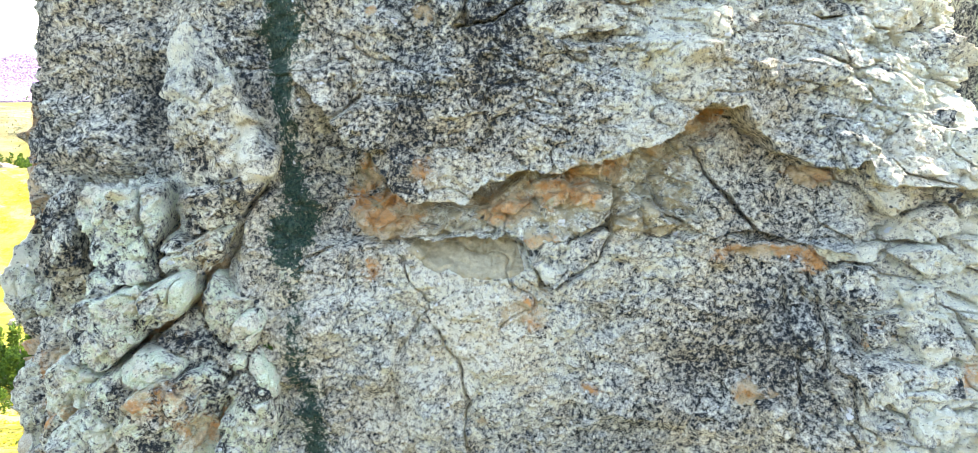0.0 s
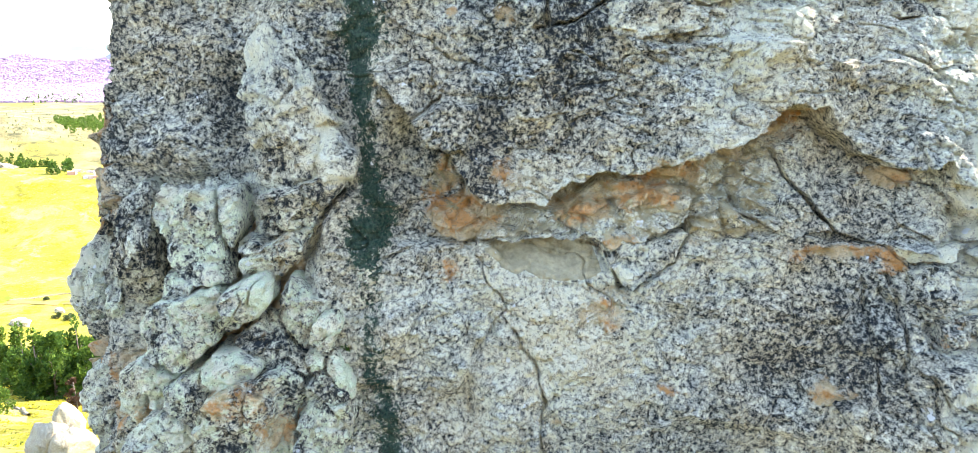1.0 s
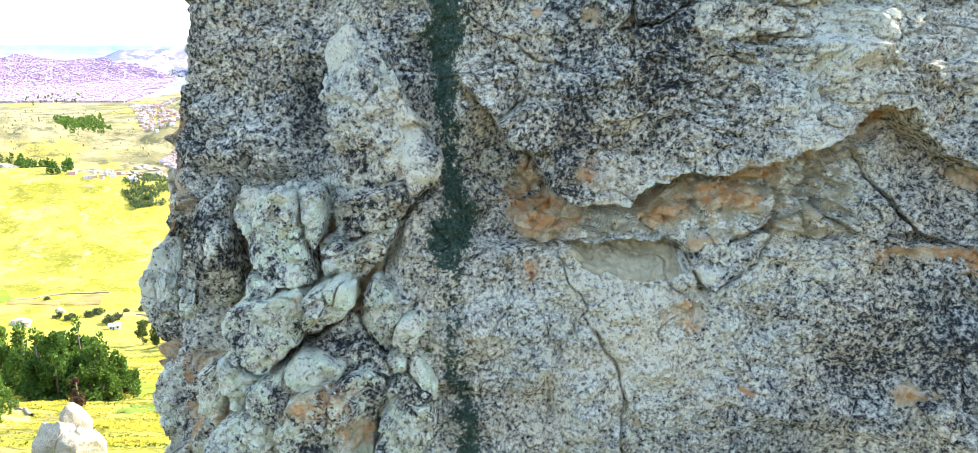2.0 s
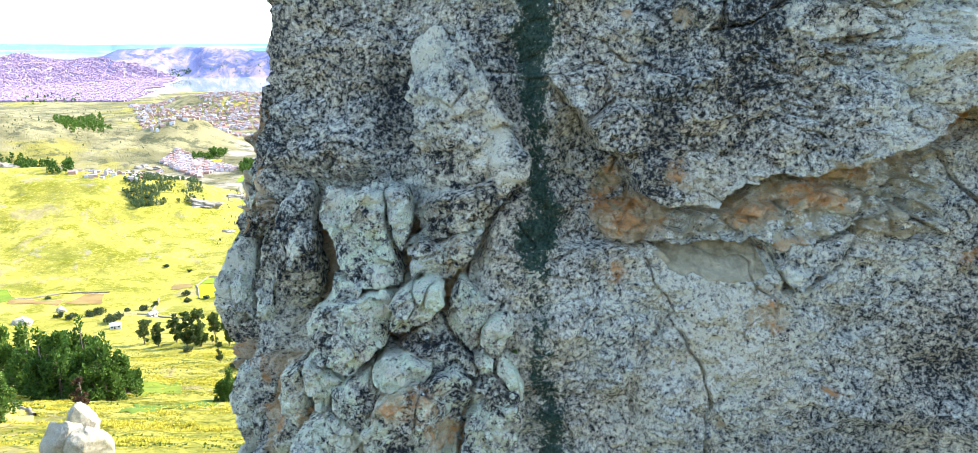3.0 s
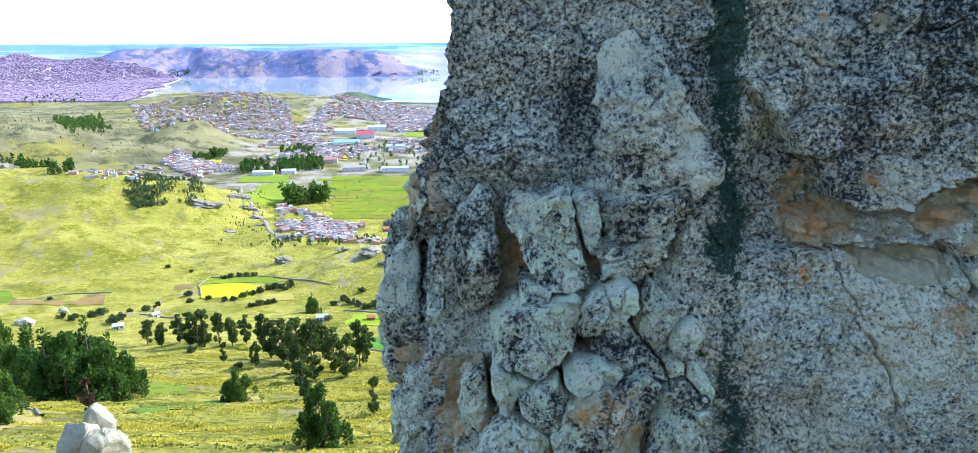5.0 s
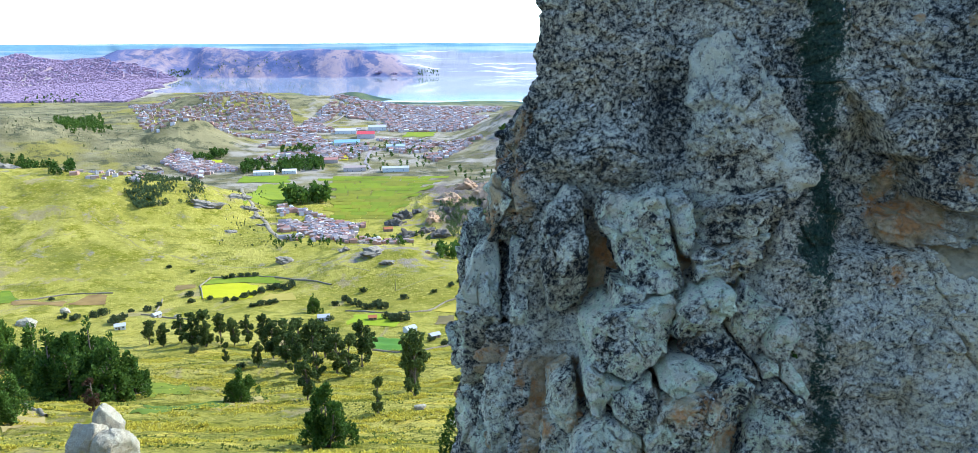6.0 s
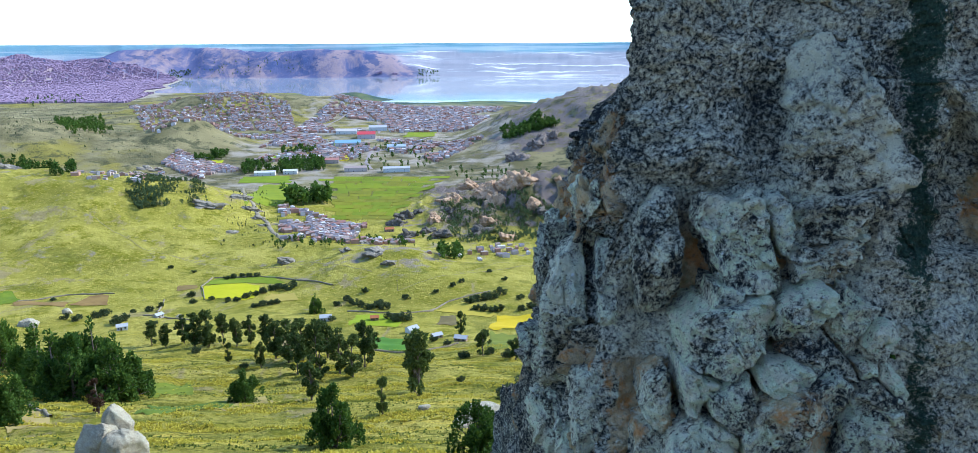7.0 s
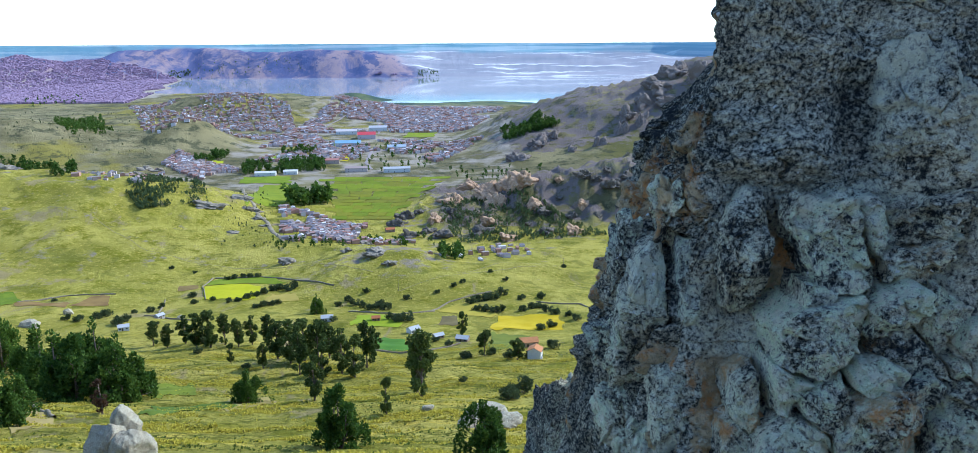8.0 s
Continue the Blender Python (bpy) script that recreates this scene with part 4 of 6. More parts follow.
JAMMED = [
    ("pillar", [(-3.34, 50.13), (-3.07, 50.12), (-2.83, 50.14), (-2.75, 49.91), (-2.55, 49.66), (-2.45, 49.33), (-2.26, 49.08), (-2.11, 48.94), (-2.21, 48.72), (-2.36, 48.61), (-2.71, 48.57), (-3.1, 48.45), (-3.29, 48.4), (-3.32, 48.66), (-3.34, 49.05), (-3.34, 49.54), (-3.37, 49.94)], 7.62, 0.20, (0.85, 0.26, 0.0), -0.12),
    ("slab", [(-3.26, 48.44), (-2.71, 48.61), (-2.32, 48.68), (-2.26, 48.59), (-2.44, 48.4), (-2.59, 48.22), (-2.83, 48.14), (-3.09, 48.03), (-3.23, 48.03), (-3.29, 48.25)], 7.42, 0.00, (0.25, 0.45, 0.1), 0.00),
    ("block", [(-2.58, 48.22), (-2.68, 48.07), (-2.81, 47.84), (-2.97, 47.65), (-3.13, 47.61), (-3.34, 47.68), (-3.37, 47.96), (-3.27, 48.04), (-3.09, 48.02), (-2.83, 48.14)], 7.42, 0.35, (0.45, 0.3, 0.6), 0.00),
    ("splinter", [(-3.64, 48.56), (-3.46, 48.58), (-3.37, 48.43), (-3.37, 48.22), (-3.43, 47.98), (-3.51, 48.02), (-3.59, 48.25), (-3.63, 48.38)], 7.50, 0.00, (0.6, 0.22, 0.2), 0.00),
    ("block", [(-4.3, 48.45), (-4.11, 48.55), (-3.93, 48.51), (-3.65, 48.55), (-3.64, 48.36), (-3.58, 48.15), (-3.54, 47.9), (-3.49, 47.75), (-3.38, 47.62), (-3.59, 47.61), (-3.82, 47.59), (-4.06, 47.62), (-4.11, 47.77), (-4.2, 47.97), (-4.25, 48.17), (-4.32, 48.32)], 7.50, 0.10, (0.72, 0.22, 0.0), 0.00),
    ("cobble", [(-4.19, 47.63), (-4.01, 47.65), (-3.87, 47.6), (-3.91, 47.46), (-4.1, 47.35), (-4.2, 47.39)], 7.40, 0.00, (0.65, 0.25, 0.0), 0.00),
    ("block", [(-4.48, 47.16), (-4.32, 47.35), (-4.07, 47.4), (-3.81, 47.54), (-3.65, 47.54), (-3.56, 47.38), (-3.6, 47.14), (-3.65, 46.99), (-3.8, 46.85), (-3.96, 46.73), (-4.09, 46.68), (-4.25, 46.72), (-4.4, 46.85), (-4.46, 47.02)], 7.18, 0.00, (0.66, 0.27, 0.15), 0.00),
    ("block", [(-3.6, 47.41), (-3.45, 47.57), (-3.2, 47.68), (-3.04, 47.66), (-3.03, 47.47), (-3.15, 47.27), (-3.34, 47.17), (-3.52, 47.07), (-3.58, 47.13), (-3.55, 47.38)], 7.15, 0.00, (0.66, 0.27, 0.0), 0.00),
    ("block", [(-2.97, 47.34), (-2.94, 47.49), (-2.81, 47.63), (-2.65, 47.49), (-2.46, 47.44), (-2.51, 47.29), (-2.63, 47.14), (-2.65, 46.97), (-2.74, 46.87), (-2.87, 47.04), (-2.96, 47.21)], 7.30, 0.00, (0.6, 0.3, 0.0), 0.00),
    ("cobble", [(-2.61, 47.19), (-2.51, 47.31), (-2.36, 47.33), (-2.29, 47.2), (-2.37, 47.09), (-2.4, 46.94), (-2.52, 46.92), (-2.63, 47.02)], 7.18, 0.00, (0.85, 0.18, 0.0), 0.00),
    ("cobble", [(-2.72, 46.84), (-2.62, 46.89), (-2.51, 46.84), (-2.55, 46.71), (-2.66, 46.7)], 7.22, 0.00, (0.8, 0.2, 0.0), 0.00),
    ("block", [(-3.46, 46.98), (-3.33, 47.08), (-3.11, 47.26), (-3.0, 47.21), (-2.88, 47.01), (-2.73, 46.81), (-2.69, 46.68), (-2.96, 46.66), (-3.16, 46.69), (-3.33, 46.77)], 7.30, 0.00, (0.4, 0.38, 0.45), 0.00),
    ("cobble", [(-3.77, 46.77), (-3.66, 46.87), (-3.4, 46.91), (-3.15, 46.76), (-3.19, 46.66), (-3.41, 46.56), (-3.6, 46.58), (-3.72, 46.66)], 7.08, 0.00, (0.8, 0.2, 0.0), 0.00),
    ("block", [(-4.2, 46.45), (-4.01, 46.65), (-3.81, 46.73), (-3.75, 46.6), (-3.67, 46.5), (-3.75, 46.25), (-3.83, 46.1), (-4.02, 46.17), (-4.17, 46.28)], 7.15, 0.00, (0.66, 0.25, 0.0), 0.00),
    ("block", [(-3.7, 46.49), (-3.58, 46.58), (-3.41, 46.57), (-3.16, 46.68), (-2.95, 46.76), (-2.76, 46.62), (-2.74, 46.38), (-2.83, 46.17), (-2.91, 45.67), (-3.75, 45.68), (-3.88, 46.09), (-3.79, 46.16)], 7.02, 0.00, (0.6, 0.28, 0.5), 0.00),
    ("block", [(-2.73, 46.49), (-2.52, 46.72), (-2.42, 46.6), (-2.25, 46.45), (-2.21, 46.2), (-2.27, 46.0), (-2.36, 45.63), (-2.88, 45.64), (-2.81, 46.13), (-2.72, 46.32)], 7.08, 0.00, (0.6, 0.3, 0.1), 0.00),
    ("cobble", [(-2.48, 46.72), (-2.41, 46.9), (-2.32, 46.82), (-2.21, 46.61), (-2.19, 46.39), (-2.26, 46.45), (-2.38, 46.6)], 7.12, 0.00, (0.8, 0.2, 0.0), 0.00),
    ("block", [(-4.5, 46.78), (-4.41, 46.8), (-4.27, 46.66), (-4.11, 46.62), (-4.03, 46.6), (-4.21, 46.4), (-4.24, 46.22), (-4.39, 46.26), (-4.47, 46.48)], 7.25, 0.00, (0.62, 0.26, 0.0), 0.00),
    ("block", [(-4.6, 46.02), (-4.26, 46.26), (-4.01, 46.18), (-3.9, 46.03), (-3.78, 45.63), (-4.72, 45.63)], 7.10, 0.00, (0.5, 0.34, 0.1), 0.00),
    ("block", [(-4.84, 46.5), (-4.59, 46.65), (-4.55, 46.37), (-4.47, 46.13), (-4.4, 46.06), (-4.63, 45.91), (-4.76, 45.99), (-4.85, 46.22)], 7.48, 0.00, (0.48, 0.34, 0.55), 0.00),
    ("block", [(-4.89, 45.93), (-4.74, 45.99), (-4.64, 45.9), (-4.75, 45.41), (-4.92, 45.41)], 7.45, 0.00, (0.3, 0.2, 1.1), 0.00),
    ("block", [(-4.84, 48.25), (-4.63, 48.49), (-4.5, 48.52), (-4.46, 48.36), (-4.43, 48.09), (-4.41, 47.75), (-4.39, 47.39), (-4.49, 47.24), (-4.7, 47.1), (-4.82, 47.24), (-4.87, 47.54), (-4.91, 47.89)], 7.80, 0.05, (0.42, 0.42, 0.1), -0.30),
    ("block", [(-5.77, 47.45), (-5.61, 47.72), (-5.45, 47.8), (-5.37, 47.69), (-5.37, 47.31), (-5.35, 46.92), (-5.37, 46.44), (-5.46, 46.23), (-5.61, 46.31), (-5.75, 46.47), (-5.86, 46.6), (-5.84, 47.08)], 8.50, 0.00, (0.35, 0.5, 0.05), -0.25),
    ("block", [(-5.23, 47.76), (-5.04, 47.8), (-5.01, 47.41), (-5.04, 47.03), (-5.07, 46.57), (-5.18, 46.33), (-5.24, 46.57), (-5.22, 47.03), (-5.25, 47.41)], 8.20, 0.00, (0.5, 0.38, 0.15), -0.25),
    ("block", [(-5.52, 46.26), (-5.34, 46.38), (-5.12, 46.39), (-5.04, 46.19), (-5.06, 45.72), (-5.12, 45.07), (-5.42, 45.07), (-5.52, 45.64), (-5.57, 46.04)], 8.00, 0.00, (0.4, 0.44, 0.15), -0.25),
    ("block", [(-2.21, 47.62), (-2.06, 47.77), (-1.94, 47.83), (-1.91, 47.64), (-1.99, 47.38), (-2.08, 47.31), (-2.16, 47.45)], 7.42, 0.00, (0.55, 0.32, 0.2), 0.00),
]
for i, (name, outline, ahead, lean, marks, tilt) in enumerate(JAMMED):
    stone_mesh(name, outline, ahead, ROCK, tower, lean, seed=100 + i, marks=marks, tilt=tilt)
# slabs and loose stones held in the broken front
LOOSE = [
    ([(0.30, 48.02), (1.30, 48.07), (1.11, 47.80), (0.67, 47.53), (0.55, 47.61)], 0.22, (0.35, 0.42, 0.0)),
    ([(3.68, 48.86), (4.01, 48.66), (4.42, 48.82), (4.56, 48.41), (4.05, 48.28), (3.82, 48.57)], 0.14, (0.5, 0.3, 0.1)),
    ([(3.31, 47.98), (3.98, 48.02), (3.88, 47.87), (3.47, 47.84)], 0.11, (0.5, 0.2, 0.5)),
    ([(2.74, 46.39), (2.94, 46.47), (3.08, 46.23), (2.90, 46.12)], 0.14, (0.5, 0.3, 0.1)),
    ([(3.80, 46.32), (4.00, 46.38), (4.05, 46.23), (3.87, 46.19)], 0.11, (0.3, 0.1, 0.5)),
    ([(-0.20, 50.15), (0.10, 50.29), (0.47, 50.41), (1.08, 50.41), (1.39, 50.17), (0.72, 50.04), (0.10, 50.10)], 0.09, (0.5, 0.3, 0.1)),
    ([(1.57, 50.29), (2.35, 50.39), (2.85, 50.30), (2.29, 50.05), (1.70, 50.11)], 0.09, (0.5, 0.3, 0.1)),
    ([(4.27, 50.06), (4.93, 50.16), (5.75, 49.80), (4.49, 49.67), (4.18, 49.83)], 0.11, (1.0, 0.1, 0.1)),
    ([(3.96, 50.44), (4.70, 50.45), (4.80, 50.19), (4.28, 50.11), (4.01, 50.21)], 0.09, (1.0, 0.1, 0.1)),
    ([(3.42, 47.80), (3.86, 47.81), (4.09, 47.57), (3.71, 47.39), (3.47, 47.51)], 0.09, (0.5, 0.3, 0.1)),
    ([(3.75, 47.29), (4.13, 47.34), (4.17, 47.06), (3.79, 46.94)], 0.11, (0.6, 0.2, 0.4)),
    ([(4.09, 47.93), (4.59, 48.02), (4.83, 47.82), (4.45, 47.70)], 0.14, (0.7, 0.1, 0.35)),
    ([(4.13, 47.58), (4.45, 47.64), (4.68, 47.06), (4.39, 46.84), (4.23, 47.18)], 0.13, (0.5, 0.3, 0.1)),
    ([(4.67, 49.14), (5.16, 49.17), (5.12, 48.91), (4.80, 48.73), (4.64, 48.88)], 0.16, (0.8, 0.1, 0.1)),
    ([(3.97, 48.02), (4.30, 48.29), (4.62, 48.41), (4.76, 48.17), (4.47, 48.04)], 0.14, (0.6, 0.25, 0.2)),
    ([(4.43, 49.30), (4.86, 49.34), (4.87, 49.13), (4.64, 49.08)], 0.12, (0.5, 0.4, 0.0)),
    ([(4.53, 48.58), (4.67, 48.64), (4.77, 48.52), (4.67, 48.40), (4.54, 48.45)], 0.12, (0.4, 0.4, 0.0)),
    ([(4.74, 48.40), (4.88, 48.45), (4.93, 48.31), (4.79, 48.27)], 0.10, (0.4, 0.4, 0.0)),
    ([(3.50, 47.72), (3.69, 47.75), (3.75, 47.62), (3.59, 47.56)], 0.10, (0.6, 0.3, 0.0)),
    ([(3.77, 47.15), (3.96, 47.20), (4.04, 47.06), (3.85, 46.99)], 0.12, (0.6, 0.2, 0.4)),
    ([(4.39, 46.83), (4.67, 46.89), (4.74, 46.61), (4.46, 46.55)], 0.12, (0.6, 0.3, 0.2)),
    ([(3.60, 46.82), (4.04, 46.88), (4.14, 46.60), (3.77, 46.49)], 0.10, (0.5, 0.3, 0.35)),
    ([(4.13, 46.49), (4.55, 46.52), (4.71, 46.16), (4.22, 46.13)], 0.12, (0.5, 0.3, 0.3)),
    ([(2.34, 50.33), (2.73, 50.39), (2.83, 50.29), (2.56, 50.21)], 0.12, (0.6, 0.3, 0.0)),
    ([(3.14, 50.43), (3.82, 50.44), (4.01, 50.31), (3.55, 50.24), (3.21, 50.32)], 0.10, (0.7, 0.25, 0.1)),
    ([(4.05, 49.83), (4.30, 49.77), (4.18, 49.65), (4.01, 49.69)], 0.08, (0.5, 0.4, 0.0)),
]
for i, (outline, out, marks) in enumerate(LOOSE):
    cx, cz = np.mean(outline, 0)
    seat = float(cliff_relief(np.array([[cx]]), np.array([[cz]]))[0][0, 0])
    ahead = float(front_y(np.array([cx]), np.array([cz]))[0]) - out - 0.6 * seat
    stone_mesh("slab", outline, ahead, ROCK, tower, 0.25 if cx > 3 else 0.1, 3, seed=200 + i, marks=marks)
# blocks that hang round the corner
CORNER = [
    (-5.5, 9.3, 46.2, 0.42, 0.5, 0.5, (0.50, 0.50, 0.39)),
    (-5.6, 9.6, 47.3, 0.36, 0.55, 0.55, (0.50, 0.55, 0.26)), (-5.6, 10.2, 45.9, 0.45, 0.6, 0.6, (0.45, 0.55, 0.39)), (-5.25, 9.0, 45.0, 0.5, 0.6, 0.5, (0.50, 0.45, 0.39)),
    (-5.45, 9.9, 45.0, 0.5, 0.6, 0.5, (0.50, 0.45, 0.39)), (-5.25, 9.0, 48.15, 0.24, 0.5, 0.4, (0.45, 0.45, 0.65)),
]


def boulder_mesh(name, size, mat, parent=None, seed=1, cuts=7, marks=(0.35, 0.35, 0.0), rows=44, cols=84, chipped=0.0, rugged=0.13):
    """A boulder round the origin: a ball struck flat on several sides, then weathered."""
    rng = np.random.default_rng(seed)
    th, ph = np.meshgrid(np.linspace(0.01, np.pi - 0.01, rows), np.linspace(0, 2 * np.pi, cols, endpoint=False), indexing="ij")
    P = np.stack([np.sin(th) * np.cos(ph), np.sin(th) * np.sin(ph), -np.cos(th)], -1)
    P = P / ((np.abs(P) ** 2.8).sum(-1, keepdims=True)) ** (1 / 2.8)
    for _ in range(cuts):
        n = rng.normal(size=3)
        n /= np.linalg.norm(n)
        P = P - np.clip(P @ n - rng.uniform(0.62, 0.85), 0, None)[..., None] * n * 0.92
    x, y, z = P[..., 0], P[..., 1], P[..., 2]
    P = P * (1 + rugged * fbm(x * 1.6 + seed, y * 1.6, z * 1.6, 4, seed) + 0.03 * fbm(x * 7, y * 7, z * 7, 3, seed + 1))[..., None] * np.array(size)
    if chipped:
        q = P / (np.linalg.norm(P, axis=-1, keepdims=True) + 1e-9)
        P = P + q * (chipped * chips(P[..., 0] + seed, P[..., 1], P[..., 2], seed) + 0.03 * chipped * fbm(P[..., 0] * 8, P[..., 1] * 8, P[..., 2] * 8, 3, seed))[..., None]
    if rugged > 0.3:
        d1, d2, tag = cells(x * 1.7 + seed, y * 1.7, z * 1.2, seed)
        e1, e2, tag2 = cells(x * 4 + seed, y * 4, z * 2.6, seed)
        P = P * (1 + 0.5 * (tag - 0.5) * ramp(d2 - d1, 0, 0.1) - 0.12 * (1 - ramp(d2 - d1, 0, 0.1)) + 0.16 * (tag2 - 0.5) * ramp(e2 - e1, 0, 0.12))[..., None]
    pale, dark, rust = marks
    big = fbm(x * 1.5, y * 1.5, z * 1.5, 3, seed + 9)
    ob = grid_mesh(name, P, mat, True, {"pale": pale + 0.25 * big, "dark": dark - 0.2 * big, "rust": rust * (0.4 + 0.9 * lattice(x * 2, y * 2, z * 2, seed + 2)), "moss": 0 * x, "lime": 0 * x + 0.8})
    ob.parent = parent
    return ob


for i, (x, y, z, a, b, c, marks) in enumerate(CORNER):
    boulder_mesh("block", (a, b, c), ROCK, tower, 300 + i, 9, marks, 90, 150, 1.5).location = (x, y, z)
# the lower buttress farther down the slope
boulder_mesh("buttress", (1.75, 2.4, 5.0), ROCK, tower, 330, 10, (0.40, 0.50, 0.25), 150, 220, 2.2).location = (-4.75, 19.6, 35.3)
boulder_mesh("buttress", (1.3, 1.6, 3.4), ROCK, tower, 331, 9, (0.40, 0.50, 0.35), 110, 160, 2.0).location = (-4.75, 16.4, 38.9)


# ---- plants ----
def leaf_material(name, a, b):
    m, bs = material(name, 0.75, 0.2)
    n = Nodes(m)
    fac = n.math("ADD", n.math("MULTIPLY", n.island(), 0.6), n.math("MULTIPLY", n.random(), 0.4))
    col = n.mix(fac, a, b)
    n.put(bs.inputs["Base Color"], col)
    thin = m.node_tree.nodes.new("ShaderNodeBsdfTranslucent")
    n.put(thin.inputs["Color"], col)
    both = m.node_tree.nodes.new("ShaderNodeMixShader")
    both.inputs[0].default_value = 0.4
    m.node_tree.links.new(bs.outputs[0], both.inputs[1])
    m.node_tree.links.new(thin.outputs[0], both.inputs[2])
    m.node_tree.links.new(both.outputs[0], m.node_tree.nodes["Material Output"].inputs["Surface"])
    return m


CYPRESS_LEAF = leaf_material("cypress_leaf", (0.026, 0.068, 0.012), (0.13, 0.21, 0.03))
GUM_LEAF = leaf_material("gum_leaf", (0.026, 0.055, 0.014), (0.13, 0.17, 0.04))
SHRUB_LEAF = leaf_material("shrub_leaf", (0.04, 0.065, 0.03), (0.11, 0.14, 0.055))
THICKET_LEAF = leaf_material("thicket_leaf", (0.07, 0.11, 0.045), (0.16, 0.21, 0.08))
DRY_LEAF = leaf_material("dry_leaf", (0.05, 0.03, 0.018), (0.13, 0.07, 0.035))
STRAW = leaf_material("straw_grass", (0.50, 0.43, 0.05), (0.70, 0.59, 0.10))
BARK = plain_material("bark", (0.10, 0.075, 0.055), (0.22, 0.18, 0.14), 3.0, bump=0.05)


def leaf_cloud(clumps, count, size, rng, droop=0.0):
    """Quads scattered through clumps (x, y, z, radius x, radius y, radius z), thickest near their skins."""
    vol = np.array([c[3] * c[4] for c in clumps]) ** 0.8
    pick = rng.choice(len(clumps), count, p=vol / vol.sum())
    C = np.array(clumps)[pick]
    d = rng.normal(size=(count, 3))
    d /= np.linalg.norm(d, axis=1, keepdims=True)
    r = rng.uniform(0.35, 1.08, (count, 1)) ** 0.6
    pos = C[:, :3] + d * r * C[:, 3:]
    a = d * 0.8 + rng.normal(size=(count, 3)) * 0.6 + np.array([0, 0, 0.35 - droop])
    a /= np.linalg.norm(a, axis=1, keepdims=True)
    b = np.cross(a, rng.normal(size=(count, 3)))
    b /= np.linalg.norm(b, axis=1, keepdims=True) + 1e-9
    s = size * rng.uniform(0.6, 1.4, (count, 1))
    V = np.stack([pos - a * s * 0.4, pos + b * s * 0.45, pos + a * s, pos - b * s * 0.45], 1).reshape(-1, 3)
    return V, np.arange(count * 4).reshape(-1, 4)


def limb(path, r0, r1, sides=7):
    """A tapered tube along a path of places."""
    path = np.array(path, float)
    V, F = [], []
    for i, p in enumerate(path):
        t = path[min(i + 1, len(path) - 1)] - path[max(i - 1, 0)]
        t /= np.linalg.norm(t) + 1e-9
        e = np.cross(t, (0.3, 1, 0.1))
        e /= np.linalg.norm(e)
        g = np.cross(t, e)
        r = r0 + (r1 - r0) * i / (len(path) - 1)
        V += [p + r * (math.cos(k * 2 * math.pi / sides) * e + math.sin(k * 2 * math.pi / sides) * g) for k in range(sides)]
    for i in range(len(path) - 1):
        F += [(i * sides + k, i * sides + (k + 1) % sides, (i + 1) * sides + (k + 1) % sides, (i + 1) * sides + k) for k in range(sides)]
    F.append(tuple(range((len(path) - 1) * sides, len(path) * sides)))
    return V, F


def join(pieces):
    V, F = [], []
    for v, f in pieces:
        k = len(V)
        V += [tuple(p) for p in v]
        F += [tuple(i + k for i in q) for q in (f.tolist() if isinstance(f, np.ndarray) else f)]
    return V, F


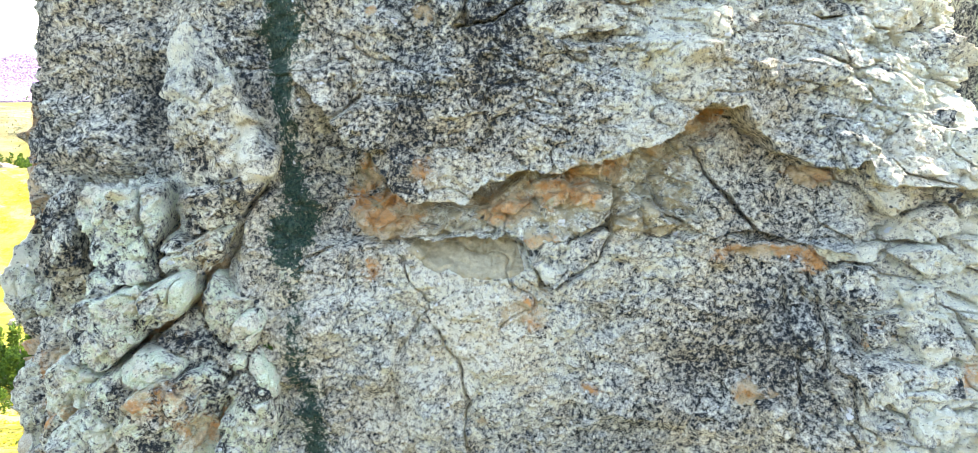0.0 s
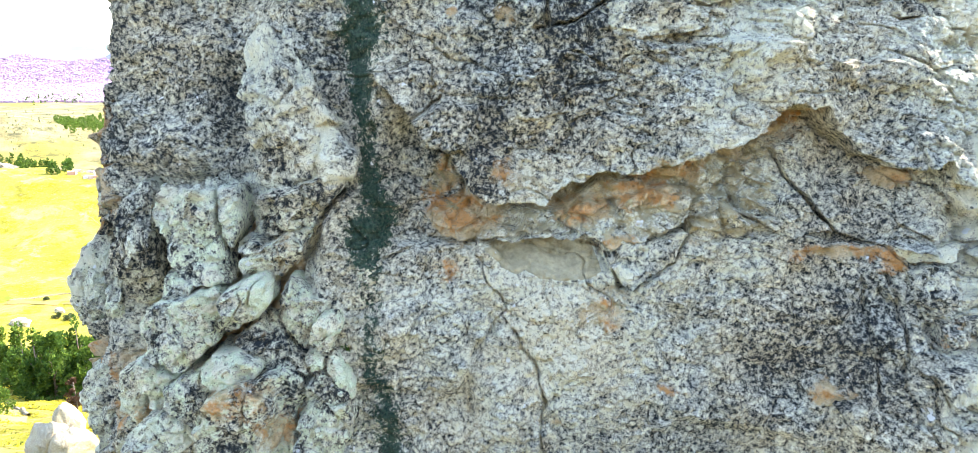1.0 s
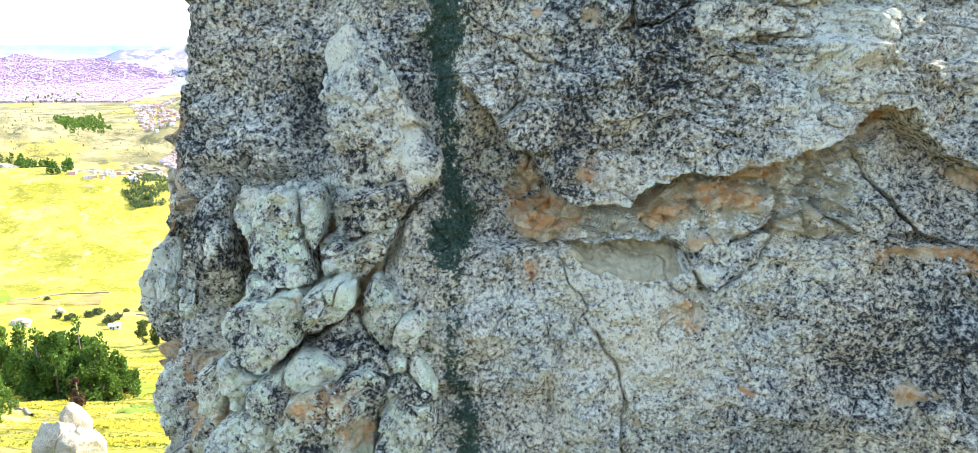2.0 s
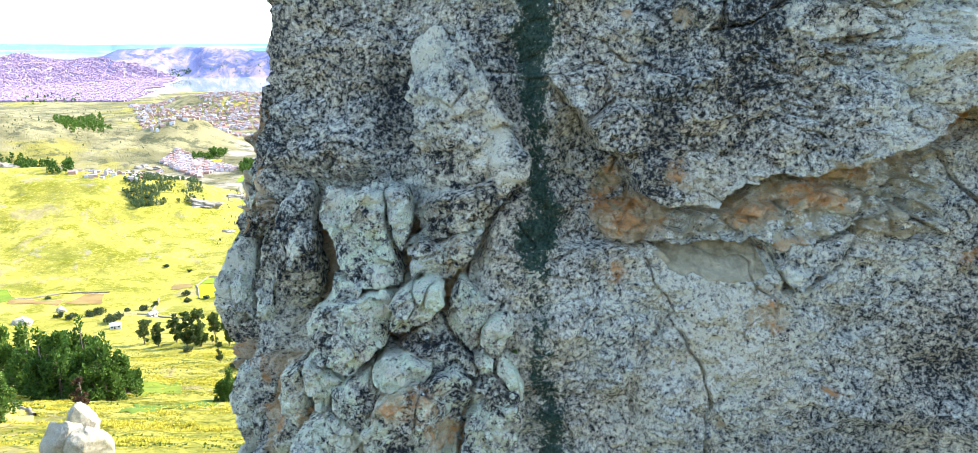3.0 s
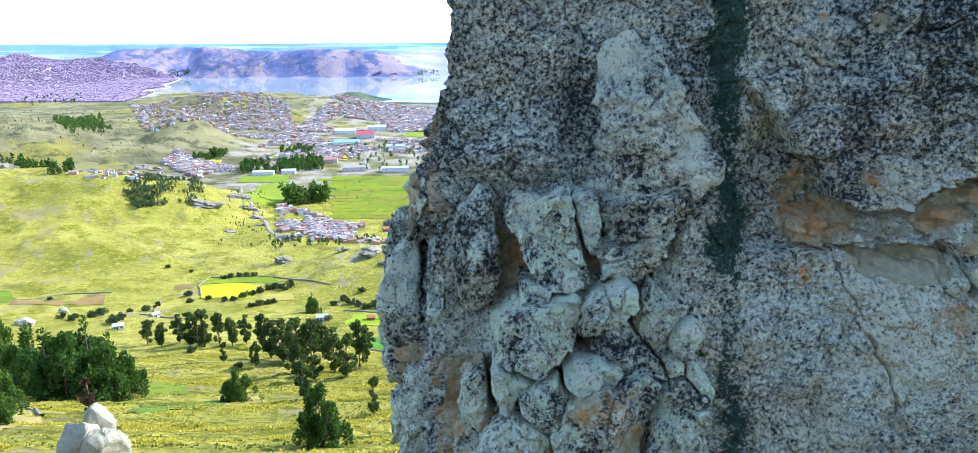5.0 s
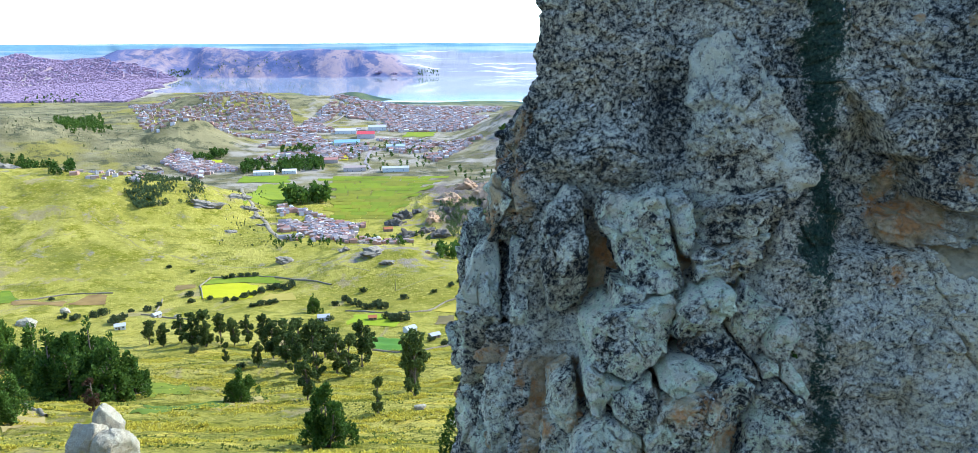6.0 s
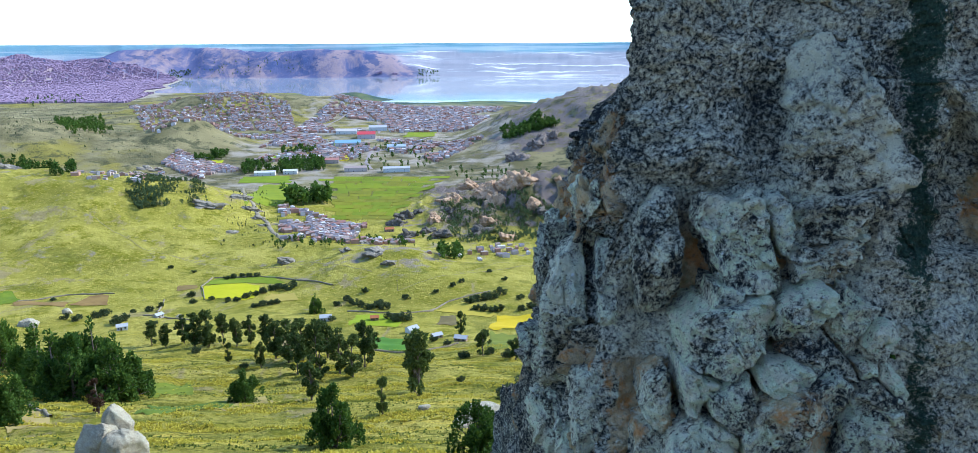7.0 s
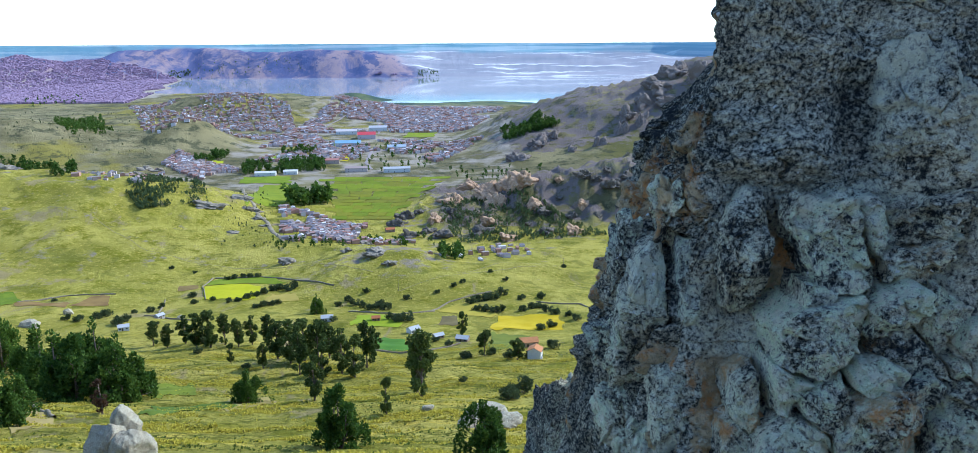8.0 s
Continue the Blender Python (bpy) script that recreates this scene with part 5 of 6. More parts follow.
def make_tree(name, kind, seed):
    """One metre tall, at the origin: trunk, limbs and crown."""
    rng = np.random.default_rng(seed)
    tree = new(name)
    clumps, wood = [], []
    if kind == "cypress":
        leaders = [(0.0, 0.0, 1.0)] + [(0.22 * math.cos(k * 1.7 + seed), 0.22 * math.sin(k * 1.7 + seed), rng.uniform(0.6, 0.9)) for k in range(4)]
        for lx, ly, top in leaders:
            wood.append(limb([(0, 0, -0.06), (lx * 0.5, ly * 0.5, 0.25 * top), (lx, ly, 0.92 * top)], 0.03, 0.005))
            for k in range(22):
                h = rng.uniform(0.05, 0.98) * top
                reach = 0.30 * (1 - h / top) ** 0.75 * rng.uniform(0.4, 1.15) + 0.01
                a = rng.uniform(0, 6.28)
                p = (lx + reach * math.cos(a), ly + reach * math.sin(a), h)
                clumps.append((*p, 0.060, 0.060, 0.115))
                if k < 8:
                    wood.append(limb([(lx * 0.8, ly * 0.8, max(h - 0.14, 0.0)), p], 0.008, 0.003, 5))
        leaf, n, size, droop = CYPRESS_LEAF, 6500, 0.036, -0.5
    elif kind == "gum":
        wood.append(limb([(0, 0, -0.06), (0.015 * rng.normal(), 0.015, 0.3), (0.03 * rng.normal(), 0.0, 0.62), (0.02, 0.02, 0.93)], 0.018, 0.004))
        for k in range(24):
            h = rng.uniform(0.16, 0.97)
            reach = 0.19 * rng.uniform(0.2, 1.0) * (1.15 - abs(h - 0.6) * 1.3)
            a = rng.uniform(0, 6.28)
            p = (reach * math.cos(a), reach * math.sin(a), h)
            clumps.append((*p, rng.uniform(0.04, 0.085), rng.uniform(0.04, 0.085), rng.uniform(0.05, 0.095)))
            wood.append(limb([(0, 0, h - 0.2), (p[0] * 0.5, p[1] * 0.5, h - 0.09), p], 0.008, 0.002, 5))
        leaf, n, size, droop = GUM_LEAF, 2600, 0.034, 0.7
    elif kind == "dry":
        wood.append(limb([(0, 0, -0.06), (0.02, 0, 0.45), (-0.02, 0, 0.9)], 0.03, 0.008))
        for k in range(20):
            h = rng.uniform(0.1, 0.98)
            a, reach = rng.uniform(0, 6.28), 0.17 * rng.uniform(0.3, 1)
            p = (reach * math.cos(a), reach * math.sin(a), h)
            clumps.append((*p, 0.07, 0.07, 0.06))
            wood.append(limb([(0, 0, h - 0.1), p], 0.012, 0.003, 5))
        leaf, n, size, droop = DRY_LEAF, 900, 0.045, 0.0
    else:
        for k in range(14):
            a, reach = rng.uniform(0, 6.28), 0.62 * rng.uniform(0, 1) ** 0.6
            h = rng.uniform(0.25, 0.78) * (1 - 0.35 * reach)
            p = (reach * math.cos(a), reach * math.sin(a), h)
            clumps.append((*p, 0.24, 0.24, 0.22))
            wood.append(limb([(0.3 * p[0], 0.3 * p[1], -0.1), p], 0.03, 0.008, 5))
        leaf, n, size, droop = SHRUB_LEAF, 900, 0.11, 0.0
    V, F = join(wood)
    mesh_object("trunk", V, F, BARK, tree, True)
    V, F = leaf_cloud(clumps, n, size, rng, droop)
    mesh_object("crown", V, F, leaf, tree)
    return tree


LABELS = {
    "cypress": ("dark green bushy cypress tree on the grassy slope", "tree"),
    "gum": ("tall grey-green eucalyptus tree with open clumped crown", "tree"),
    "shrub": ("rounded dark green shrub in the grassland", "shrub"),
    "dry": ("slender reddish-brown withered tree beside the cypresses", "tree"),
}
NAMES = {"cypress": "cypress_tree", "gum": "eucalyptus_tree", "shrub": "shrub", "dry": "dead_tree"}
GROUPS = {"cypress": "cypresses on the slope", "gum": "eucalyptus trees in the valley", "shrub": "shrubs in the grassland", "dry": ""}
models, used = {}, {}


def plant(kind, x, y, height, spread=1.0):
    pool = models.setdefault(kind, [])
    k = used[kind] = used.get(kind, -1) + 1
    m = pose(x, y, float(ground_z(x, y)) - 0.02 * height, 0, 0, (k * 137) % 360) @ Matrix.Diagonal((height * spread, height * spread, height, 1))
    if len(pool) < (1 if kind == "dry" else 4):
        tree = make_tree(NAMES[kind], kind, 500 + len(pool) + 20 * len(models))
        tree.matrix_basis = m
        pool.append(tree)
    else:
        tree = copy_thing(pool[k % len(pool)], Matrix())
        tree.matrix_basis = m
    tagged(tree, *LABELS[kind], GROUPS[kind])
    return tree


# place and height, some with a spread
for x, y, h, *w in [(-167, 250, 24, 1.1), (-137, 218, 22, 1.15), (-123, 218, 18, 1.25), (-148, 252, 26, 1.0), (-151, 232, 22, 1.15), (-124, 233, 12, 1.2), (-209, 289, 27, 0.85), (-121, 163, 12, 1.2), (-78, 203, 10.5, 1.15), (-32, 112, 11, 0.95), (-8, 97, 8.5, 1.1), (-120, 470, 13, 0.9)]:
    plant("cypress", x, y, h, *w)
for x, y, h, *w in [(-28, 214, 22), (-32, 238, 18), (-58, 201, 14), (-33, 172, 10, 0.8), (-185, 374, 13, 1.2), (-175, 368, 14, 1.2), (-156, 359, 19, 1.1), (-149, 359, 20), (-144, 366, 17), (-134, 357, 17), (-130, 366, 16), (-121, 309, 9), (-119, 358, 18, 1.1), (-103, 319, 19, 1.2), (-94, 307, 21, 1.1), (-90, 315, 20, 1.2), (-82, 308, 21), (-81, 325, 19), (-68, 289, 20), (-61, 280, 18), (-59, 297, 20), (-102, 294, 12), (-60, 322, 15), (-22, 401, 14, 1.1), (-9, 334, 13, 1.3), (6, 321, 12, 1.3), (-167, 372, 16), (-73, 276, 16), (-85, 287, 18)]:
    plant("gum", x, y, h, *w)
for x, y, h in [(-109, 181, 9.5)]:
    plant("dry", x, y, h)
for x, y, h in [(-318, 513, 3.4), (-272, 605, 3.6), (-250, 598, 3), (-260, 472, 6), (-235, 436, 6.5), (-262, 464, 5), (-235, 481, 4.5), (-233, 493, 4), (-215, 506, 4.5), (-223, 522, 5), (-217, 580, 4), (-212, 583, 4.5), (-206, 585, 4.5), (-200, 585, 4), (-194, 585, 4), (-191, 506, 4), (-186, 511, 4.5), (-183, 521, 5), (-179, 529, 5), (-175, 537, 5.5), (-171, 547, 5.5), (-167, 551, 5.5), (-159, 545, 6), (-156, 552, 6), (-167, 490, 4), (-163, 493, 4.5), (-158, 496, 4.5), (-154, 499, 4), (-111, 495, 4.5), (-106, 506, 5), (-100, 497, 5), (-93, 487, 5), (-86, 478, 6), (-81, 485, 6), (-76, 479, 6), (-96, 521, 4.5), (-64, 503, 4.5), (-63, 439, 6), (-58, 442, 6.5), (-68, 443, 5), (-44, 511, 3.6), (-32, 522, 3.6), (-26, 531, 3.6), (-19, 486, 6), (-14, 492, 6), (-8, 495, 6), (-3, 498, 6), (3, 507, 6), (-15, 470, 5), (-9, 467, 5), (-3, 464, 5), (1, 466, 5), (16, 465, 5), (22, 472, 5), (27, 475, 5), (31, 459, 5.5), (35, 450, 5), (30, 501, 5), (16, 496, 4.5), (6, 541, 3.6), (-5, 562, 3.4), (24, 421, 4.5), (31, 427, 5), (47, 436, 4.5), (43, 446, 4), (-28, 369, 3.5), (-17, 266, 2.6), (3, 222, 6), (-1, 203, 5), (-18, 331, 4.5), (-36, 380, 3.5), (25, 350, 5), (2, 326, 5), (-233, 443, 5), (-269, 454, 5), (-278, 456, 4.5), (-244, 477, 3.5), (-205, 514, 3.5), (-109, 436, 4), (-104, 443, 4), (55, 594, 4), (-149, 343, 3.5), (12, 325, 4), (-6, 337, 4), (-157, 372, 6), (-109, 293, 3), (-211, 433, 4)]:
    plant("shrub", x, y, h, 0.9)


def wood_patch(name, label, corners, count, height, seed, leaf=None):
    """A far wood: many small crowns with their stems in one mesh."""
    rng = np.random.default_rng(seed)
    (ax, ay), (bx, by), (cx, cy), (dx, dy) = corners
    pieces = []
    for _ in range(count):
        u, v = rng.uniform(0, 1, 2)
        x = (ax * (1 - u) + bx * u) * (1 - v) + (dx * (1 - u) + cx * u) * v
        y = (ay * (1 - u) + by * u) * (1 - v) + (dy * (1 - u) + cy * u) * v
        if count > 100 and fbm(np.array([x / (2.5 * height)]), np.array([y / (5 * height)]), 0, 3, seed)[0] < -0.2 + 0.08 * rng.normal():
            continue
        z, h = float(ground_z(x, y)), height * rng.uniform(0.5, 1.3)
        pieces.append(limb([(x, y, z - 1), (x, y, z + h * 0.5)], h * 0.03, h * 0.015, 4))
        pieces.append(leaf_cloud([(x, y, z + h * 0.45, h * 0.22, h * 0.22, h * 0.36), (x + h * 0.1 * rng.normal(), y, z + h * 0.75, h * 0.15, h * 0.15, h * 0.22)], 46, h * 0.17, rng))
    V, F = join(pieces)
    return tagged(mesh_object(name, V, F, leaf or CYPRESS_LEAF), label, "wood", kind="stuff")


wood_patch("far_wood", "dark green wood on a hillside", [(-737, 1129), (-671, 1153), (-460, 823), (-498, 797)], 480, 11, 1)
wood_patch("far_wood", "dark green wood on a hillside", [(-1067, 1848), (-960, 1878), (-676, 1360), (-723, 1272)], 480, 10, 2)
wood_patch("far_wood", "green thicket below a rocky knoll", [(-390, 778), (-428, 1084), (-301, 781), (-355, 737)], 1500, 4.0, 3, THICKET_LEAF)
wood_patch("far_wood", "tall dark poplars beside the village", [(-247, 896), (-207, 920), (-196, 891), (-237, 862)], 40, 20, 4)
wood_patch("far_wood", "dark line of trees among town fields", [(-393, 1176), (-282, 1247), (-256, 1146), (-366, 1099)], 240, 12, 5)
wood_patch("far_wood", "dark line of trees among town fields", [(-487, 1227), (-459, 1302), (-443, 1269), (-472, 1193)], 45, 12, 6)
wood_patch("far_wood", "dark line of trees among town fields", [(-373, 1334), (-322, 1378), (-308, 1324), (-360, 1298)], 35, 12, 7)
wood_patch("far_wood", "dark pine wood on the rocky hill", [(18, 1414), (106, 1359), (116, 1316), (26, 1284)], 420, 11, 8)
wood_patch("far_wood", "dark clump of trees on the valley floor", [(-49, 634), (-31, 657), (-29, 616), (-45, 594)], 26, 11, 9)
wood_patch("far_wood", "scattered trees along the valley village", [(-135, 695), (-74, 747), (-45, 684), (-113, 666)], 30, 6, 10)
wood_patch("far_wood", "scattered trees along the valley village", [(-209, 685), (-147, 666), (-133, 654), (-200, 652)], 24, 6, 11)
wood_patch("far_wood", "scattered trees at the foot of the ridge", [(-70, 1164), (65, 1133), (56, 881), (-57, 1082)], 40, 8, 12)
wood_patch("far_wood", "dark shore trees on the far range", [(-1773, 4275), (-1685, 4362), (-1654, 4272), (-1735, 4174)], 120, 10, 13)
wood_patch("far_wood", "dark shore trees on the far range", [(-420, 4458), (-286, 4522), (-275, 4334), (-406, 4303)], 140, 9, 14)
wood_patch("far_wood", "scattered dark trees on the far range", [(-1750, 4420), (-1159, 4500), (-1016, 4376), (-1650, 4200)], 200, 9, 15)
wood_patch("far_wood", "dark green scrub on the rocky ridge", [(-77, 868), (39, 834), (116, 734), (-34, 707)], 1700, 4.2, 16, THICKET_LEAF)
wood_patch("far_wood", "dark trees among the town roofs", [(-272, 1419), (-109, 1449), (-88, 1138), (-202, 1138)], 70, 9, 17)
wood_patch("far_wood", "trees on the brow above the town", [(-1700, 2780), (-1527, 2885), (-1310, 2467), (-1451, 2364)], 40, 13, 18)

wood_patch("hill_scrub", "scattered dark scrub on the hillside", [(-818, 1251), (-789, 1740), (-532, 1177), (-755, 1144)], 230, 3.2, 19, SHRUB_LEAF)
wood_patch("hill_scrub", "scattered dark scrub on the hillside", [(-1442, 2228), (-1136, 2201), (-789, 1740), (-818, 1251)], 130, 4, 20, SHRUB_LEAF)
wood_patch("hill_scrub", "low scrub along the stony stream", [(-306, 859), (-300, 987), (-182, 669), (-254, 661)], 200, 2.4, 21, SHRUB_LEAF)


# ---- fields ----
def field(label, a, b, corners, mat_a, mat_b, name="field", scale=0.08):
    """A plot of land laid on the ground between four corners."""
    mat_a, mat_b = ((1.05 * r, g, 0.5 * b) for r, g, b in (mat_a, mat_b))
    mat = field_mats.get((mat_a, mat_b)) or field_mats.setdefault((mat_a, mat_b), plain_material(name, mat_a, mat_b, scale, 0.95, 0.1))
    (ax, ay), (bx, by), (cx, cy), (dx, dy) = corners
    u, v = np.meshgrid(np.linspace(0, 1, a), np.linspace(0, 1, b))
    jag = 0.05 * lattice(u * 5 + ax, v * 5 + ay, 0, 3)
    u, v = u + jag * np.abs(2 * u - 1), v + 1.6 * np.roll(jag, 3) * np.abs(2 * v - 1)
    x = (ax * (1 - u) + bx * u) * (1 - v) + (dx * (1 - u) + cx * u) * v
    y = (ay * (1 - u) + by * u) * (1 - v) + (dy * (1 - u) + cy * u) * v
    return tagged(grid_mesh(name, np.stack([x, y, ground_z(x, y) + 0.12 + y / 2600], -1), mat), label, "field", kind="structure")


field_mats = {}
FIELDS = [
    ("bright yellow-green crop field", [(-212, 517), (-175, 517), (-183, 561), (-228, 559)], (0.36, 0.38, 0.02), (0.42, 0.42, 0.03)),
    ("green field edged by shrubs", [(-229, 562), (-166, 564), (-182, 584), (-226, 581)], (0.14, 0.20, 0.03), (0.20, 0.26, 0.04)),
    ("ploughed red-brown field", [(-299, 498), (-273, 499), (-284, 526), (-298, 526)], (0.19, 0.12, 0.09), (0.26, 0.18, 0.12)),
    ("ploughed red-brown field", [(-337, 496), (-299, 491), (-305, 507), (-341, 509)], (0.19, 0.12, 0.09), (0.26, 0.18, 0.12)),
    ("dark green crop field", [(-349, 498), (-337, 506), (-360, 533), (-368, 527)], (0.10, 0.16, 0.03), (0.16, 0.22, 0.04)),
    ("ploughed brown field", [(-243, 543), (-228, 548), (-235, 565), (-247, 559)], (0.17, 0.12, 0.09), (0.24, 0.18, 0.12)),
    ("pale tan fallow field", [(-168, 506), (-141, 504), (-150, 531), (-168, 534)], (0.32, 0.27, 0.11), (0.38, 0.31, 0.14)),
    ("golden yellow ripe field", [(-5, 415), (38, 422), (38, 446), (-1, 456)], (0.44, 0.34, 0.02), (0.52, 0.40, 0.05)),
    ("tan fallow field", [(-42, 472), (-5, 449), (-1, 466), (-24, 491)], (0.35, 0.30, 0.09), (0.40, 0.34, 0.10)),
    ("emerald green crop field", [(-66, 355), (-46, 361), (-54, 389), (-72, 404)], (0.06, 0.15, 0.04), (0.09, 0.20, 0.05)),
    ("dark ploughed field", [(-38, 434), (-26, 430), (-27, 457), (-37, 457)], (0.13, 0.11, 0.10), (0.18, 0.15, 0.12)),
    ("bright green crop field", [(-93, 433), (-61, 425), (-61, 450), (-90, 460)], (0.20, 0.28, 0.03), (0.26, 0.33, 0.04)),
    ("dark green potato field", [(-9, 346), (10, 352), (16, 397), (-5, 411)], (0.12, 0.15, 0.05), (0.17, 0.20, 0.06)),
    ("green patch of low crop", [(-117, 225), (-106, 235), (-124, 274), (-135, 266)], (0.11, 0.15, 0.03), (0.16, 0.20, 0.04)),
    # no crop: a dark plot painted as the shadow the bushes cast
    ("dark green grass strip painted as cast shadow of bushes", [(-96, 174), (-74, 187), (-83, 202), (-102, 195)], (0.07, 0.12, 0.03), (0.12, 0.17, 0.05)),
    ("bare grey-brown earth patch", [(-115, 154), (-109, 161), (-129, 190), (-129, 176)], (0.26, 0.21, 0.15), (0.32, 0.26, 0.19)),
    ("bare grey-brown earth patch", [(-78, 180), (-66, 195), (-78, 220), (-88, 214)], (0.24, 0.20, 0.13), (0.30, 0.26, 0.16)),
    ("green field beside the town", [(-356, 1039), (-282, 1039), (-298, 1096), (-363, 1089)], (0.15, 0.22, 0.03), (0.20, 0.27, 0.04)),
    ("green field beside the town", [(-281, 830), (-241, 881), (-278, 1024), (-321, 1024)], (0.16, 0.22, 0.03), (0.22, 0.27, 0.04)),
    ("yellow field beside the town", [(-293, 1240), (-237, 1241), (-251, 1303), (-305, 1303)], (0.42, 0.40, 0.03), (0.48, 0.44, 0.05)),
    ("yellow-green field beside the town", [(-455, 1180), (-432, 1197), (-443, 1238), (-468, 1230)], (0.34, 0.40, 0.03), (0.40, 0.44, 0.05)),
    ("green field beside the town", [(-364, 1243), (-309, 1274), (-316, 1302), (-379, 1296)], (0.18, 0.30, 0.05), (0.24, 0.34, 0.06)),
    ("green field beside the town", [(-180, 1548), (-117, 1568), (-116, 1660), (-178, 1660)], (0.18, 0.25, 0.04), (0.24, 0.29, 0.05)),
    ("green field beside the town", [(-329, 1412), (-273, 1429), (-293, 1507), (-345, 1497)], (0.20, 0.34, 0.05), (0.26, 0.38, 0.06)),
]
for label, corners, a, b in FIELDS:
    field(label, 24, 16, corners, a, b)
# patchwork of small plots beyond the village
rng = np.random.default_rng(77)
PLOTS = [(-180, 816), (-107, 814), (-52, 1082), (-240, 1089)]
for j in range(15):
    for i in range(4):
        quad = []
        for u, v in ((i, j), (i + 0.97, j), (i + 0.97, j + 0.96), (i, j + 0.96)):
            u, v = (u + 0.35 * math.sin(j * 2.3)) / 4.4, v / 15
            (ax, ay), (bx, by), (cx, cy), (dx, dy) = PLOTS
            quad.append(((ax * (1 - u) + bx * u) * (1 - v) + (dx * (1 - u) + cx * u) * v, (ay * (1 - u) + by * u) * (1 - v) + (dy * (1 - u) + cy * u) * v))
        a = [((0.13, 0.18, 0.02), (0.17, 0.22, 0.03)), ((0.16, 0.22, 0.02), (0.20, 0.25, 0.03)), ((0.15, 0.16, 0.03), (0.19, 0.20, 0.04)), ((0.17, 0.19, 0.03), (0.22, 0.23, 0.04))][rng.integers(4)]
        field("small green valley plot", 5, 4, quad, *a)


# ---- dry-stone walls, paths and posts ----
def ribbon(name, label, category, path, wide, high, mat, kind="structure", uneven=0.25):
    """A low bank of that width and height along a path on the ground."""
    path = np.array(path, float)
    steps = np.concatenate([[0], np.cumsum(np.hypot(*np.diff(path, axis=0).T))])
    t = np.linspace(0, steps[-1], max(8, int(steps[-1] / max(2.0, wide))))
    x, y = np.interp(t, steps, path[:, 0]), np.interp(t, steps, path[:, 1])
    x = x + min(1.0, 1.2 * wide) * lattice(t / 14, 0.5, 0, 3)
    nx, ny = np.gradient(y), -np.gradient(x)
    ln = np.hypot(nx, ny) + 1e-9
    P = []
    for side, up in ((-0.5, -0.3), (-0.4, 1.0), (0.4, 1.0), (0.5, -0.3)):
        px, py = x + nx / ln * side * wide, y + ny / ln * side * wide
        P.append(np.stack([px, py, ground_z(px, py) + up * high * (1 + uneven * lattice(t / 3, side * 3, 0, 8)) + 0.05 + py / 4000], -1))
    return tagged(grid_mesh(name, np.stack(P, 0), mat), label, category, kind=kind)


WALL_STONE = plain_material("wall_stone", (0.17, 0.14, 0.09), (0.33, 0.28, 0.19), 1.2, bump=0.3)
PATH_EARTH = plain_material("path_earth", (0.27, 0.23, 0.10), (0.36, 0.30, 0.14), 0.3, bump=0.1)
STREAM_STONE = plain_material("stream_stone", (0.20, 0.17, 0.11), (0.34, 0.29, 0.21), 0.25, bump=0.4)
STREET = plain_material("street", (0.28, 0.24, 0.23), (0.36, 0.31, 0.30), 0.05)
for path in ([(-232, 464), (-216, 456), (-195, 450)], [(-228, 475), (-233, 493), (-240, 517)], [(-211, 514), (-229, 559), (-229, 583)], [(-229, 583), (-192, 585), (-157, 567), (-124, 548)], [(-341, 506), (-316, 526), (-282, 530)], [(-101, 475), (-65, 457), (-42, 472)],
             [(-46, 471), (-35, 493), (-5, 513)], [(-64, 349), (-46, 350), (-22, 370)], [(25, 491), (55, 486), (60, 477)], [(-165, 223), (-133, 191), (-116, 173)]):
    ribbon("dry_stone_wall", "low grey dry-stone field wall in the grass", "wall", path, 0.9, 0.7, WALL_STONE)
for path in ([(-470, 693), (-437, 721), (-383, 707), (-309, 644), (-253, 627)], [(-283, 635), (-220, 609), (-156, 603), (-97, 564)], [(-72, 518), (-19, 557), (52, 593)], [(-29, 555), (1, 583), (53, 603)]):
    ribbon("footpath", "narrow bare earth path across the grass", "path", path, 0.7, 0.05, PATH_EARTH)
for path in ([(-374, 1546), (-383, 1792), (-363, 1943)], [(-242, 1625), (-249, 1808), (-258, 2061)], [(-218, 1377), (-205, 1220), (-186, 1156)], [(-128, 1550), (-174, 1394), (-212, 1332)]):
    ribbon("road", "pale straight road through the town", "road", path, 5, 0.1, STREET)
ribbon("stream_bed", "pale stony stream bed running down the hillside", "stream", [(-336, 995), (-284, 848), (-270, 833), (-255, 797), (-240, 776), (-221, 727), (-205, 697), (-198, 678)], 4.5, 0.4, STREAM_STONE)
POST = plain_material("post_wood", (0.14, 0.11, 0.08), (0.24, 0.20, 0.16), 2.0)
for x, y in [(45, 467), (55, 594), (-72, 518), (-12, 347)]:
    pole = tagged(new("power_pole"), "thin wooden power pole standing in the fields", "pole", "power poles in the fields")
    pole.location = (x, y, float(ground_z(x, y)))
    V, F = limb([(0, 0, -0.5), (0, 0, 8.5)], 0.14, 0.09, 8)
    mesh_object("post", V, F, POST, pole, True)
    V, F = limb([(-0.9, 0, 8.0), (0.9, 0, 8.0)], 0.06, 0.06, 6)
    mesh_object("crossarm", V, F, POST, pole, True)

